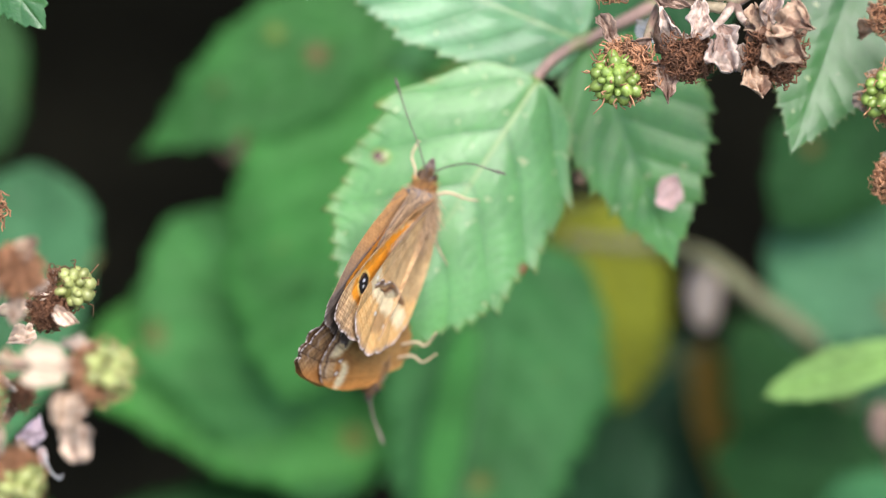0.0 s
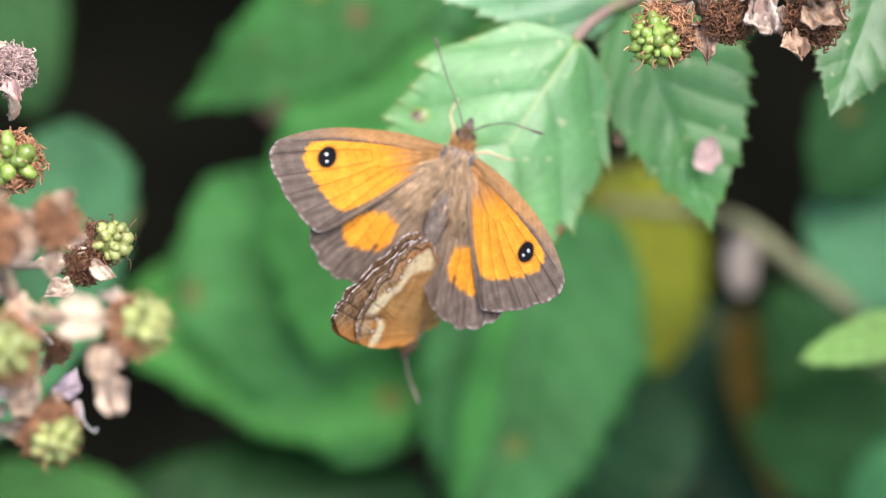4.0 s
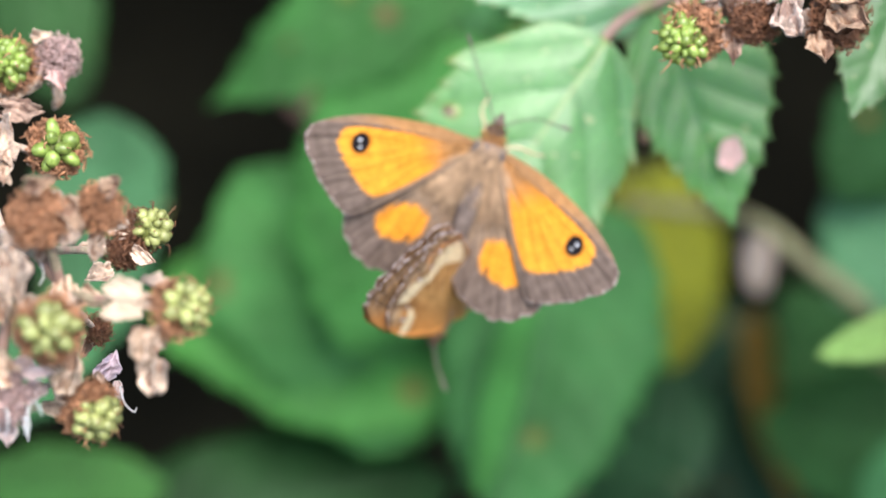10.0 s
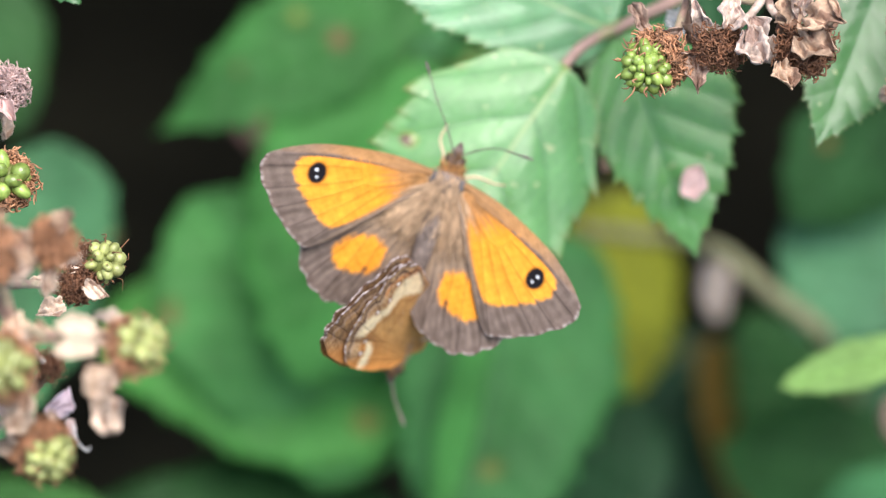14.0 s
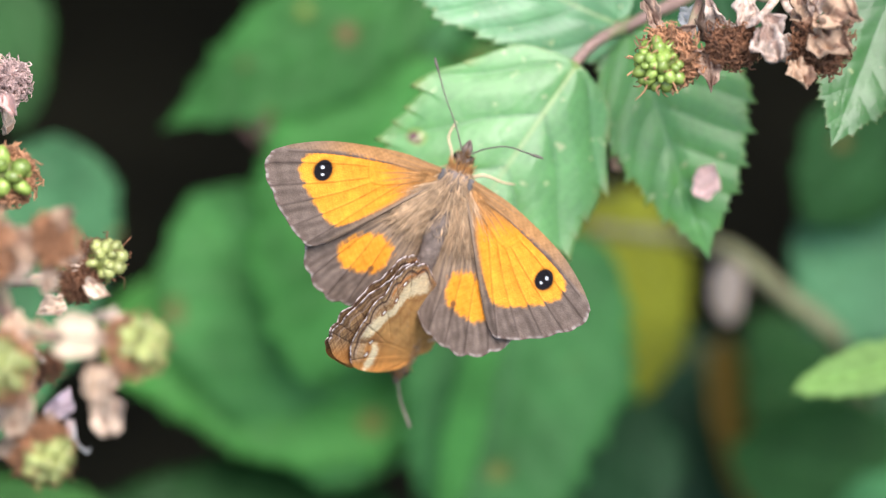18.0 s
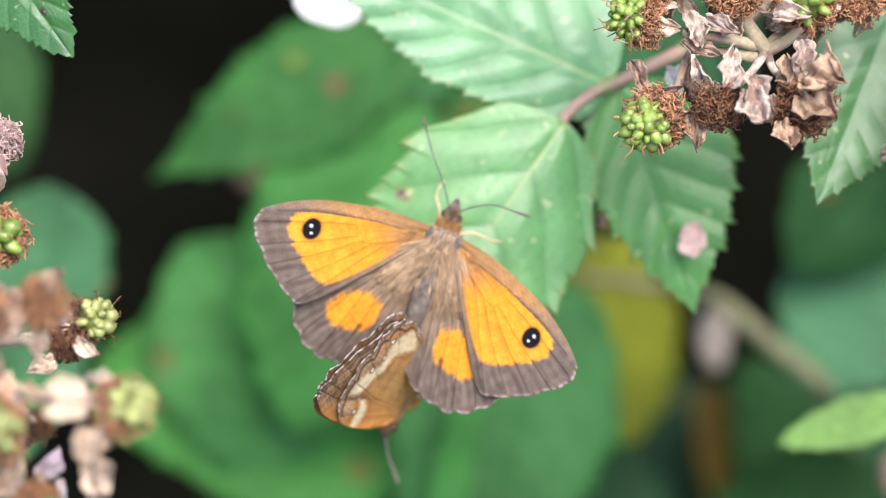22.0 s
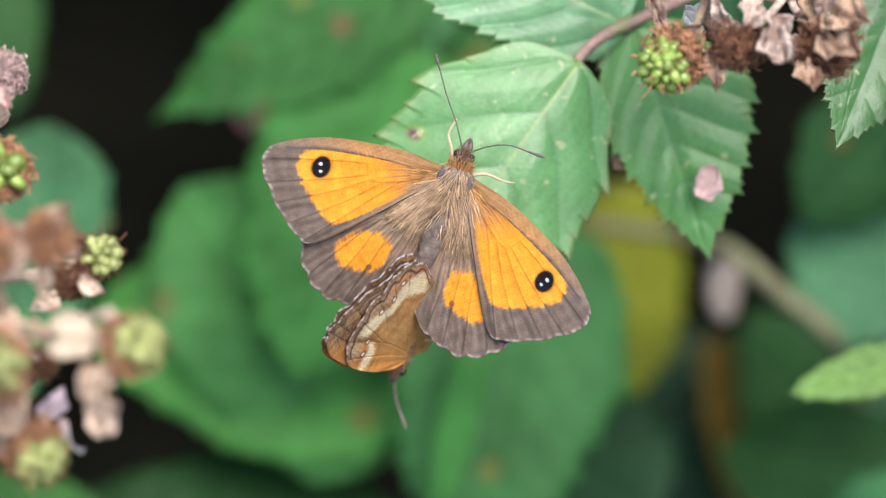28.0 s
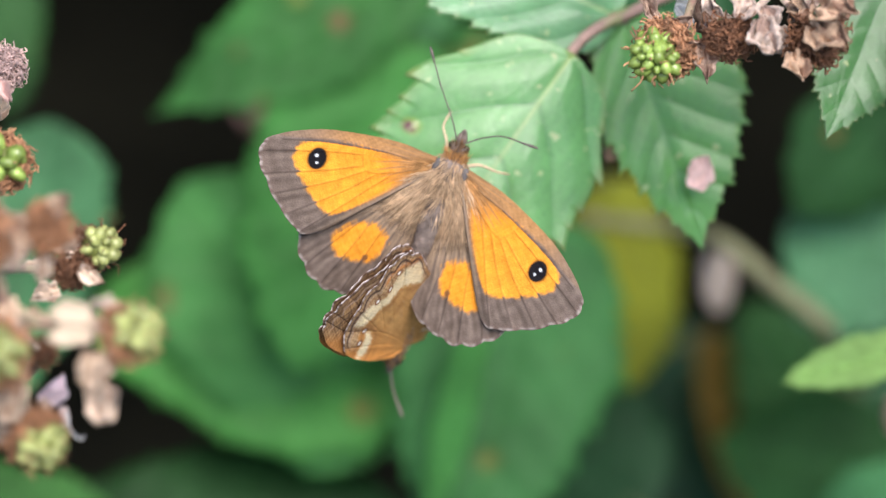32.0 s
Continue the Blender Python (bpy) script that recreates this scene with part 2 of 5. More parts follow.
def leaf(name, parent, base, tip, width, out=(0, 0, 1), colour=(0.07, 0.2, 0.05), vein=(0.2, 0.32, 0.08), teeth=20, veins=8,
         curl=0.0, fold=0.12, droop=0.0, quilt=0.25, fullness=0.42, mat=None, fine=True, seed=0, label="", tooth=0.05,
         basew=0.35, skew=0.0, edge=None, blotch=(), point=0.85, lean=0.26, rib=None):
    """A toothed leaflet from base to tip: quilted between its side veins, folded on its midrib, drooping."""
    base, tip = np.array(base, float), np.array(tip, float)
    o = np.array(parent["plan"])
    length = np.linalg.norm(tip - base)
    ax = frame_of(tip - base, out)
    ns, nq = (200, 61) if fine else (60, 21)
    s = np.linspace(0, 1, ns)[:, None] * np.ones((1, nq))
    q = np.linspace(-1, 1, nq)[None] * np.ones((ns, 1))
    # Half-width along the leaf: rounded at the base, widest at fullness, drawn out to a tip.
    a = fullness
    prof = np.where(s < a, np.sin(np.pi / 2 * np.clip(s / a, 0, 1)) ** 0.62 * (1 - basew) + basew * np.sqrt(np.clip(s / (a * 0.12), 0, 1)),
                    np.cos(np.pi / 2 * np.clip((s - a) / (1 - a), 0, 1)) ** point)
    prof = np.minimum(prof, 1.0)
    wob = 1 + 0.03 * np.sin(s * 17 + seed) + 0.02 * np.sin(s * 31 + 2 * seed)
    c = s * teeth + 0.3 * np.sin(s * 9 + seed)
    saw = (c % 1.0) * (1 + 0.4 * np.sin(np.floor(c) * 2.4 + seed))
    saw = saw + 0.35 * ((c * 3.0) % 1.0)
    if fine:
        # Double teeth: a large one where each side vein ends, small ones between.
        c = (s - lean * np.clip(prof, 0.3, 1)) * veins + 0.15 + 0.08 * np.sign(q) + 0.05 * np.sin(s * 23 + seed)
        small = (c * 3.0) % 1.0
        saw = 0.75 * (c % 1.0) ** 2.2 + 0.62 * small**1.4 * (1 + 0.35 * np.sin(np.floor(c * 3) * 2.4 + seed)) + 0.16 * ((c * 6.0) % 1.0)
    rim = np.clip((np.abs(q) - 0.75) / 0.25, 0, 1) ** 2
    half = width / 2 * prof * wob
    y = q * half * (1 + skew * q) + np.sign(q) * rim * saw * tooth * width * np.clip(prof * 3, 0, 1)
    x = s * length + rim * saw * tooth * width * 0.5 * np.clip((1 - s) * 6, 0, 1) - np.abs(q) ** 1.5 * basew * 0.14 * width * (1 - s) ** 3
    # Side veins run forwards from the midrib; the blade swells between them.
    d = (s - (0.8 * np.abs(q) + 0.2 * q * q) * lean * np.clip(prof, 0.3, 1)) * veins + 0.15
    near = np.abs((d + 0.5) % 1.0 - 0.5)
    puff = np.clip(near * 2, 0, 1) ** 0.45 * np.clip(np.abs(q) * 5, 0, 1) * np.clip(prof * 2, 0, 1)
    cross = np.abs(((np.abs(q) * 9 + d * 1.3 + 0.4 * np.sin(d * 5 + q * 7)) % 1.0) - 0.5)
    z = quilt * (puff - 0.6) + (0.12 if fine else 0.22) * quilt * np.sqrt(cross * 2) * puff + fold * np.abs(q) * half - droop * length * s**2 - curl * half * q**2
    z += 0.02 * width * np.sin(s * 8 + seed) * np.abs(q) ** 2 * np.sign(q + 0.3) - (fold * 0.2) * half
    top = base - o + x[..., None] * ax[0] + y[..., None] * ax[1] + z[..., None] * ax[2]
    shape = shell(top, 0.22)
    mid = np.exp(-((np.abs(q) * half / ((0.011 if fine else 0.02) * width * (1.2 - s))) ** 2))
    lat = np.exp(-((near / (0.16 / veins if fine else 0.06)) ** 2)) * np.clip(1.25 - np.abs(q), 0, 1)
    thin = np.exp(-((cross / 0.06) ** 2)) * (0.34 if fine else 0.22)
    k = np.clip(np.maximum(np.maximum(mid * (0.5 if fine else 0.8), lat * (0.95 if fine else 0.75)), thin), 0, 1)[..., None]
    col = np.array(colour) * (1 - k) + np.array(vein) * k
    if rib is not None:
        m = (np.exp(-((np.abs(q) * half / (0.009 * width * (1.15 - s))) ** 2)) * np.clip(0.9 - 1.2 * s, 0, 1))[..., None]
        col = col * (1 - m) + np.array(rib) * m
    if edge is not None:
        e = (np.clip((np.abs(q) - 0.9) / 0.1, 0, 1) * (0.25 + 0.75 * np.clip(small * 3 - 2, 0, 1)))[..., None] * 0.6
        col = col * (1 - e) + np.array(edge) * e
    for bs, bq, br, bc in blotch:
        e = np.clip(1.6 - np.hypot((s - bs) * length, (q - bq) * half) / br * 1.2, 0, 1)[..., None]
        col = col * (1 - e) + np.array(bc) * e
    col = col.reshape(-1, 3)
    under = col * 0.8 + np.array((0.05, 0.06, 0.04))
    ob = part(name, shape, mat or LEAF, parent, label, cols=np.concatenate([col, under]))
    if fine:
        rows = np.linspace(0, ns - 4, 24).astype(int)
        line = top[rows, nq // 2] - ax[2] * 0.12
        part("midrib", tube(line, (0.13, 0.09, 0.04), 6, 40), MIDRIB, ob)
    ob["tip"] = list(tip)
    return ob


MIDRIB = material("midrib", (0.15, 0.28, 0.09), 0.5, vary=0.15, scale=300.0)


def rod(name, parent, points, radii, mat, label="", sides=8):
    o = np.array(parent["plan"])
    return part(name, tube([np.array(p, float) - o for p in points], radii, sides), mat, parent, label)


def prickles(parent, points, count, size, mat, seed=0):
    """Small hooked thorns along a stem, each a part."""
    o, line = np.array(parent["plan"]), smooth_line([np.array(p, float) for p in points], 60)
    rng = np.random.RandomState(seed)
    for k in range(count):
        i = int((k + 0.5) / count * 58)
        ahead = unit(line[i + 1] - line[i])
        out = unit(np.cross(ahead, rng.normal(size=3)))
        p = line[i] - o
        part("prickle", tube([p, p + out * size * 0.6, p + out * size - ahead * size * 0.5], (size * 0.3, size * 0.16, 0.02), 5, 6), mat, parent)


DROPS = {}


def drupelet_mesh(mat):
    if mat.name not in DROPS:
        v, f = ball((0, 0, 0), (1, 1, 1.15), 9, 14, 0.03)
        me = bpy.data.meshes.new("drupelet")
        me.from_pydata((v * MM).tolist(), [], f)
        me.polygons.foreach_set("use_smooth", [True] * len(me.polygons))
        me.materials.append(mat)
        DROPS[mat.name] = me
    return DROPS[mat.name]


THREADS = []


def threads():
    """A dozen and more withered stamens of unit length, curled in different ways, some with an anther left."""
    if not THREADS:
        rng = np.random.RandomState(77)
        for k in range(20):
            p, way, line = np.zeros(3), np.array((0, 0, 1.0)), [np.zeros(3)]
            for _ in range(5):
                way = unit(way + rng.normal(size=3) * 1.05)
                p = p + way * 0.25
                line.append(p)
            flat = tube(line, (0.072, 0.085, 0.064, 0.080, 0.040), 3, 9)
            ends = [flat]
            if k % 3 < 2:
                ends.append(ball(p, np.array((0.13, 0.085, 0.06)) * rng.uniform(0.6, 1.1), 3, 5, 0.4, frame_of(rng.normal(size=3), rng.normal(size=3)), k))
            v, f = joined(ends)
            THREADS.append((v, np.array([q if len(q) == 4 else (*q, q[0]) for q in f])))
    return THREADS


def tuft(centre, axis, r, length, count, rng, low=-0.3, high=0.75):
    """Withered stamens: many short curled threads, standing out round an axis between two heights."""
    ax = frame_of(axis, (0.3, 0.2, 0.9))
    verts, faces, n = [], [], 0
    for k in range(count):
        a, h = rng.uniform(0, 2 * math.pi), rng.uniform(low, high)
        out = ax[1] * math.cos(a) + ax[2] * math.sin(a)
        go = unit(out * math.sqrt(1 - h * h) + ax[0] * h + rng.normal(size=3) * 0.25)
        b = frame_of(go, rng.normal(size=3))
        v, f = threads()[rng.randint(20)]
        ln = length * rng.uniform(0.6, 1.2)
        verts.append(centre + go * r * rng.uniform(0.54, 0.98) + (v * ln) @ np.array([b[1], b[2], b[0]]))
        faces.append(f + n)
        n += len(v)
    return np.concatenate(verts), [tuple(dict.fromkeys(q)) for q in np.concatenate(faces).tolist()]


def sepal_shape(root, way, out, length, width, rng, crumple=0.25, cup=0.5, back=0.3):
    """A small withered sepal or petal: a cupped, crumpled blade with torn edges and thickness."""
    ax = frame_of(way, out)
    ns, nq = 30, 21
    s = np.linspace(0, 1, ns)[:, None] * np.ones((1, nq))
    q = np.linspace(-1, 1, nq)[None] * np.ones((ns, 1))
    ph = rng.uniform(0, 6, 12)
    ragged = 0.16 * np.sin(s * 8 + ph[3] + 2 * np.sign(q)) + 0.12 * np.sin(s * 19 + ph[4] + 3 * np.sign(q)) + 0.05 * np.sin(s * 37 + ph[8] * np.sign(q))
    half = width / 2 * np.sin(np.pi * (0.10 + 0.885 * s)) ** 0.6 * (1 + ragged * (0.4 + crumple))
    roll = cup * rng.uniform(0.7, 2.2)
    z = roll * half * np.abs(q) ** 1.7 * (1 + 0.6 * np.sin(s * 5 + ph[5])) - back * length * s**2 * rng.uniform(-0.3, 1.6)
    fold = np.sin(s * 6 + q * 3 + ph[0]) * np.sin(q * 4 - s * 3 + ph[1]) + 0.6 * np.sin(s * 13 + ph[2] + q * 6) + 0.5 * np.sin(q * 11 + s * 7 + ph[6])
    fold += 0.35 * np.sin(q * 19 - s * 23 + ph[9]) * np.sin(s * 17 + ph[10])
    z = z + crumple * width * 0.34 * fold
    y = q * half * (1 - 0.5 * np.abs(np.sin(s * 6 + ph[7])) * crumple) + crumple * width * 0.22 * np.sin(s * 4.5 + ph[11])
    x = s * length * (1 - 0.3 * crumple * (1 - np.cos(q * 3.4 + ph[2])) * s + 0.03 * crumple * np.sin(q * 9 + ph[4]) * s)
    top = np.array(root) + x[..., None] * ax[0] + y[..., None] * ax[1] + z[..., None] * ax[2]
    return shell(top, 0.12)


def fruit(cluster, centre, axis, r, drupes, seed, stamens=150, ring=1.0, dark=False, sepals=5, fsize=0.25, cover=0.75, sep_mat=None,
          label="unripe green bramble fruit with withered brown stamens", slen=1.0, sepal_out=1.0, green=None, tuft_mat=None, collar=0.25):
    """One flower head gone over: a green fruit of drupelets in a collar of withered stamens, with sepals behind."""
    rng, green = np.random.RandomState(seed), green or DRUPELET
    o = np.array(cluster["plan"])
    c, ax = np.array(centre, float) - o, frame_of(axis, (0.2, 0.9, 0.3))
    big = 0.62 if drupes else 0.5
    core = part("fruit", ball(c - ax[0] * r * 0.1, (r * big, r * big, r * big), 8, 12, 0.15, seed=seed), CORE if drupes else STAMEN_DARK, cluster, label)
    me = drupelet_mesh(green)
    for k in range(drupes):
        h = 1 - (k + 0.5) / drupes * (1 + cover * 0.35)
        a = k * 2.39996 + rng.uniform(-0.3, 0.3)
        d = ax[0] * h + (ax[1] * math.cos(a) + ax[2] * math.sin(a)) * math.sqrt(max(0.0, 1 - h * h))
        ob = new("drupelet", me)
        ob.parent = core
        g = r * fsize * rng.uniform(0.65, 1.2)
        q = Vector(d).to_track_quat("Z", "Y")
        ob.matrix_local = Matrix.LocRotScale(Vector(c + d * r * 0.66) * MM, q, Vector((g * rng.uniform(0.8, 1.1), g * rng.uniform(0.95, 1.25), g * rng.uniform(0.9, 1.2))))
    st = tuft(c - ax[0] * r * (0.45 if drupes else 0.1), ax[0], r, r * 0.34 * ring, int(stamens * 4.0), rng, -0.5 if drupes else -0.3, collar if drupes else 1.0)
    if drupes:
        threads = []
        for k in range(drupes):
            h = 1 - (k + 0.5) / drupes * 1.3
            a = k * 2.39996
            d = ax[0] * h + (ax[1] * math.cos(a) + ax[2] * math.sin(a)) * math.sqrt(max(0.0, 1 - h * h))
            p = c + d * r * 0.88
            if rng.uniform() < 0.9:
                threads.append(tube([p, p + d * r * 0.16 + rng.normal(size=3) * r * 0.05, p + d * r * 0.28 + rng.normal(size=3) * r * 0.15], (r * 0.032, r * 0.026, r * 0.018), 4, 5))
        st = joined([st] + threads)
    part("stamen_tuft", st, tuft_mat or (STAMEN_DARK if dark else STAMEN), core, kind="stuff")
    for k in range(sepals):
        a = 2 * math.pi * (k + rng.uniform(-0.2, 0.2)) / sepals
        out = ax[1] * math.cos(a) + ax[2] * math.sin(a)
        way = unit(out * sepal_out * rng.uniform(0.7, 1.2) - ax[0] * rng.uniform(0.3, 1.2))
        part("sepal", sepal_shape(c - ax[0] * r * 0.75 + out * r * 0.35, way, ax[0], r * 1.25 * slen * rng.uniform(0.8, 1.2), r * 0.75, rng), sep_mat or SEPAL, core)
    return core


def scrap(name, cluster, at, way, out, length, width, mat, seed, label="", crumple=0.5, cup=0.6, back=0.2):
    o = np.array(cluster["plan"])
    return part(name, sepal_shape(np.array(at, float) - o, way, out, length, width, np.random.RandomState(seed), crumple, cup, back), mat, cluster, label)


# ---------------------------------------------------------------- setting
def setting():
    v, f = [], []
    n = 40
    ring = [0.0] + [0.25 * 1.33**k for k in range(26)]
    for i, r in enumerate(ring):
        for j in range(n):
            a = 2 * math.pi * j / n
            x, y = r * math.cos(a), r * math.sin(a)
            v.append((x * 1000, y * 1000, 30 * noise.noise(Vector((x * 1.3, y * 1.3, 0.2))) if i else 0))
    for i in range(len(ring) - 1):
        for j in range(n):
            f.append((i * n + j, (i + 1) * n + j, (i + 1) * n + (j + 1) % n, i * n + (j + 1) % n))
    # The ground wears the same near-black, with shade held in its colour.
    g = part("ground", (v, f), SOIL_SHADE, None)
    tagged(g, "earth under the hedge, its shade painted in near-black", "ground", kind="structure")
    # The hedge's hollow inside: overhangs into its own shade, the rest painted in near-black.
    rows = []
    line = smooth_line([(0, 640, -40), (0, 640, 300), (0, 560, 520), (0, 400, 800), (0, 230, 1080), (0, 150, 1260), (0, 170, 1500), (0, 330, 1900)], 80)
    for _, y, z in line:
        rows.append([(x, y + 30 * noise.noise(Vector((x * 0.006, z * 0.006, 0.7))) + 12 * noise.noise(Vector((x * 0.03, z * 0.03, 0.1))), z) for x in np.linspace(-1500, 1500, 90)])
    b = part("hedge_bank", shell(np.array(rows), 40.0), SOIL_SHADE, None)
    tagged(b, "dark sheet for the hollow of the hedge, deep shade painted in", "hedge", kind="structure")


setting()

# ---------------------------------------------------------------- front bramble shoot
def front_shoot():
    line = [(11.7, 17.8, 2.0), (15.3, 21.7, 0.0), (18.7, 25.2, -2.0), (24.7, 28.1, -4.0), (32.4, 32.1, -8.0), (44.3, 40.5, -20.0), (75, 75, -30), (130, 70, -60), (210, -150, -200), (260, -620, -450)]
    sh = thing("bramble_shoot", line[-1], "arching bramble shoot with bright green toothed leaves", "bramble")
    rod("stem", sh, line, (0.5, 0.62, 0.7, 0.75, 0.9, 1.2, 1.8, 2.4, 3.0, 3.4), STEM, "pinkish-brown hairy stem")
    prickles(sh, line[:6], 7, 0.9, STEM, 4)
    # Side veins of the next three leaves: groove shade painted as darker green.
    leaf("leaf", sh, (15.8, 21.7, 2.0), (-6.5, -10.0, 6.0), 25.4, (0.12, 0.10, 1), (0.112, 0.300, 0.086), (0.046, 0.170, 0.040), 22, 5, 0.10, -0.10, 0.05,
         0.5, 0.44, basew=0.24, seed=3, skew=-0.09, lean=0.34, rib=(0.33, 0.43, 0.14), edge=(0.30, 0.20, 0.08), tooth=0.036, label="bright green toothed bramble leaf, pale midrib, shade painted in vein grooves",
         blotch=((0.45, -0.80, 0.95, (0.24, 0.32, 0.05)), (0.455, -0.81, 0.7, (0.10, 0.006, 0.035)), (0.50, 0.97, 0.8, (0.20, 0.09, 0.03))))
    leaf("leaf", sh, (20.9, 27.3, -3.0), (-11.6, 42.1, 2.0), 21.0, (-0.05, 0.25, 1), (0.112, 0.285, 0.118), (0.056, 0.185, 0.055), 22, 6, 0.06, 0.06, 0.02,
         0.5, 0.42, seed=5, lean=0.30, rib=(0.30, 0.40, 0.16), basew=0.5, skew=-0.22, edge=(0.26, 0.24, 0.08), tooth=0.038, label="pale green bramble leaf with a toothed edge")
    leaf("leaf", sh, (22.8, 26.1, -4.0), (32.1, -1.5, -5.0), 17.2, (0.10, -0.30, 1), (0.088, 0.265, 0.056), (0.05, 0.175, 0.042), 20, 6, 0.05, 0.10, 0.05,
         0.38, 0.36, seed=8, lean=0.30, rib=(0.16, 0.30, 0.10), point=1.35, skew=0.24, edge=(0.22, 0.24, 0.07), tooth=0.05, label="mid-green hanging bramble leaf")
    rod("petiole", sh, [(22.8, 26.1, -4.0), (22.5, 27.4, -4.0)], (0.35, 0.4), STEM)
    rod("petiole", sh, [(20.9, 27.3, -3.0), (22.2, 26.1, -3.0)], (0.35, 0.4), STEM)
    top = (55.3, 34.5, 6.0)
    leaf("leaf", sh, top, (45.6, 11.7, 13.0), 15.0, (-0.25, -0.75, 1), (0.038, 0.150, 0.028), (0.036, 0.135, 0.028), 18, 7, 0.05, 0.12, 0.03, 0.15, 0.42, point=1.3,
         seed=11, edge=(0.20, 0.10, 0.05), tooth=0.045, label="green bramble leaf with a brown tip")
    rod("petiole", sh, [top, (57.4, 39.6, 0.0), (75, 75, -30)], (0.4, 0.5, 0.7), STEM)
    scrap("withered_bract", sh, (20.7, 9.6, -6.0), (0.2, 0.9, 0.1), (0, 0, 1), 4.0, 2.2, SEPAL_DARK, 7, "small brown withered bract")
    return sh


shoot = front_shoot()


def fallen_petal():
    p = thing("fallen_petal", (31.6, 6.4, 0.0), "withered pink petal lying on a bramble leaf", "petal")
    scrap("petal", p, (30.8, 6.0, -1.2), (0.35, 0.9, 0.05), (0, 0, 1), 4.4, 3.5, PETAL_BLUSH, 5, crumple=0.15, cup=0.15, back=0.05)


fallen_petal()


def corner_leaf():
    sh = thing("bramble_shoot", (-90, 120, -60), "bramble shoot with one bright green toothed leaf", "bramble")
    leaf("leaf", sh, (-59.2, 55.1, 24.0), (-41.4, 29.3, 24.0), 12.0, (0, -0.3, 1), (0.038, 0.140, 0.034), (0.11, 0.22, 0.07), 20, 8, 0.05, 0.08, 0.04, 0.25, 0.45,
         seed=21, tooth=0.05, blotch=((0.8, 0.1, 0.5, (0.05, 0.03, 0.02)),), label="bright green bramble leaf with dark specks")
    rod("stem", sh, [(-59.2, 55.1, 24.0), (-75, 70, 10), (-90, 120, -60), (-150, 60, -120), (-220, -250, -300), (-260, -620, -450)], (0.4, 0.6, 1.2, 2, 3, 3.4), STEM)


corner_leaf()


# ---------------------------------------------------------------- brambles behind
def back_shoots():
    lines = ([(-60, -620, -540), (-40, -250, -330), (-18, -60, -160), (-12, -10, -110), (-8, 20, -95), (0, 60, -100), (15, 100, -120)],
             [(10, -620, -540), (14, -250, -330), (12, -100, -170), (12, -30, -130), (14, -8, -115), (16, 10, -110), (14, 40, -110), (30, 90, -120)],
             [(200, -620, -450), (130, -250, -250), (95, -80, -110), (82, -20, -80), (80, 20, -85), (90, 80, -110)],
             [(-200, -620, -450), (-130, -250, -250), (-95, -80, -110), (-80, -30, -80), (-78, 20, -80), (-85, 80, -95)])
    words = ("bramble cane with broad dull green leaves in the shade", "bramble cane with green and yellowing leaves in the shade",
             "bramble cane, most leaves painted shade-dark, with one young leaf", "bramble cane with a few dull green leaves")
    canes = []
    for line, text in zip(lines, words):
        c = thing("bramble_shoot", line[0], text, "bramble", "canes behind")
        rod("cane", c, line, (3.2, 2.8, 2.2, 1.6, 1.3, 1.2, 1.0), CANE)
        canes.append(c)
    a, b, c, d = canes
    way_of = {x.name: y for x, y in zip(canes, lines)}

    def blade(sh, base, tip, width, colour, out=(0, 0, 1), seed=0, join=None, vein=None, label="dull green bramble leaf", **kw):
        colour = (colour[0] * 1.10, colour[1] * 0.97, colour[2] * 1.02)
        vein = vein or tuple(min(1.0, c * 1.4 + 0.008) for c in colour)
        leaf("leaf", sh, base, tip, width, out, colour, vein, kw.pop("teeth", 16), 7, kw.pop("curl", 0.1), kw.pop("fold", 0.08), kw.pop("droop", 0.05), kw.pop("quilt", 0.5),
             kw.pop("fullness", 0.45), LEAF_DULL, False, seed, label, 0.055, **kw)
        line = smooth_line(way_of[sh.name], 60)
        k = np.linalg.norm(line - np.array(join if join else base), axis=1).argmin()
        p = np.array(base, float)
        mid = (p + line[k]) / 2 + np.array((0, 2, -4))
        rod("petiole", sh, [p, tuple(mid), tuple(line[k])], (0.5, 0.6, 0.8), CANE, sides=6)

    up = (0.0, 0.25, 1)
    blade(a, (-1.3, 39.8, -91.5), (-41.1, 18.7, -90.4), 17.7, (0.032, 0.136, 0.029), up, 1, point=1.45, label="green bramble leaf with brown spots", blotch=((0.34, 0.15, 1.4, (0.2, 0.08, 0.05)), (0.42, -0.5, 1.0, (0.2, 0.2, 0.04))))
    blade(a, (-4.3, 28.1, -92.5), (-20.5, -18.1, -88.3), 30.4, (0.042, 0.188, 0.036), (0.1, 0.2, 1), 2, fullness=0.45, blotch=((0.62, 0.72, 1.4, (0.20, 0.09, 0.04)), (0.36, 0.35, 1.5, (0.13, 0.22, 0.05))))
    blade(a, (-10.4, -30.5, -107.4), (-36.7, 9.3, -103.2), 29.8, (0.048, 0.200, 0.046), (0.05, 0.2, 1), 3, fullness=0.66)
    blade(a, (-49.6, -8.1, -109.6), (-5.1, -25.6, -103.2), 22.4, (0.056, 0.235, 0.044), (0, 0.25, 1), 18, fullness=0.6, blotch=((0.86, -0.1, 2.0, (0.17, 0.16, 0.04)),))
    blade(d, (-76.4, -26.0, -62.0), (-51.5, -9.6, -62.0), 15.0, (0.046, 0.165, 0.058), (0, 0.3, 1), 31)
    blade(d, (-59.2, -16.7, -91.5), (-55.5, 17.6, -91.5), 18.1, (0.044, 0.150, 0.058), (0, 0.3, 1), 4, fullness=0.76)
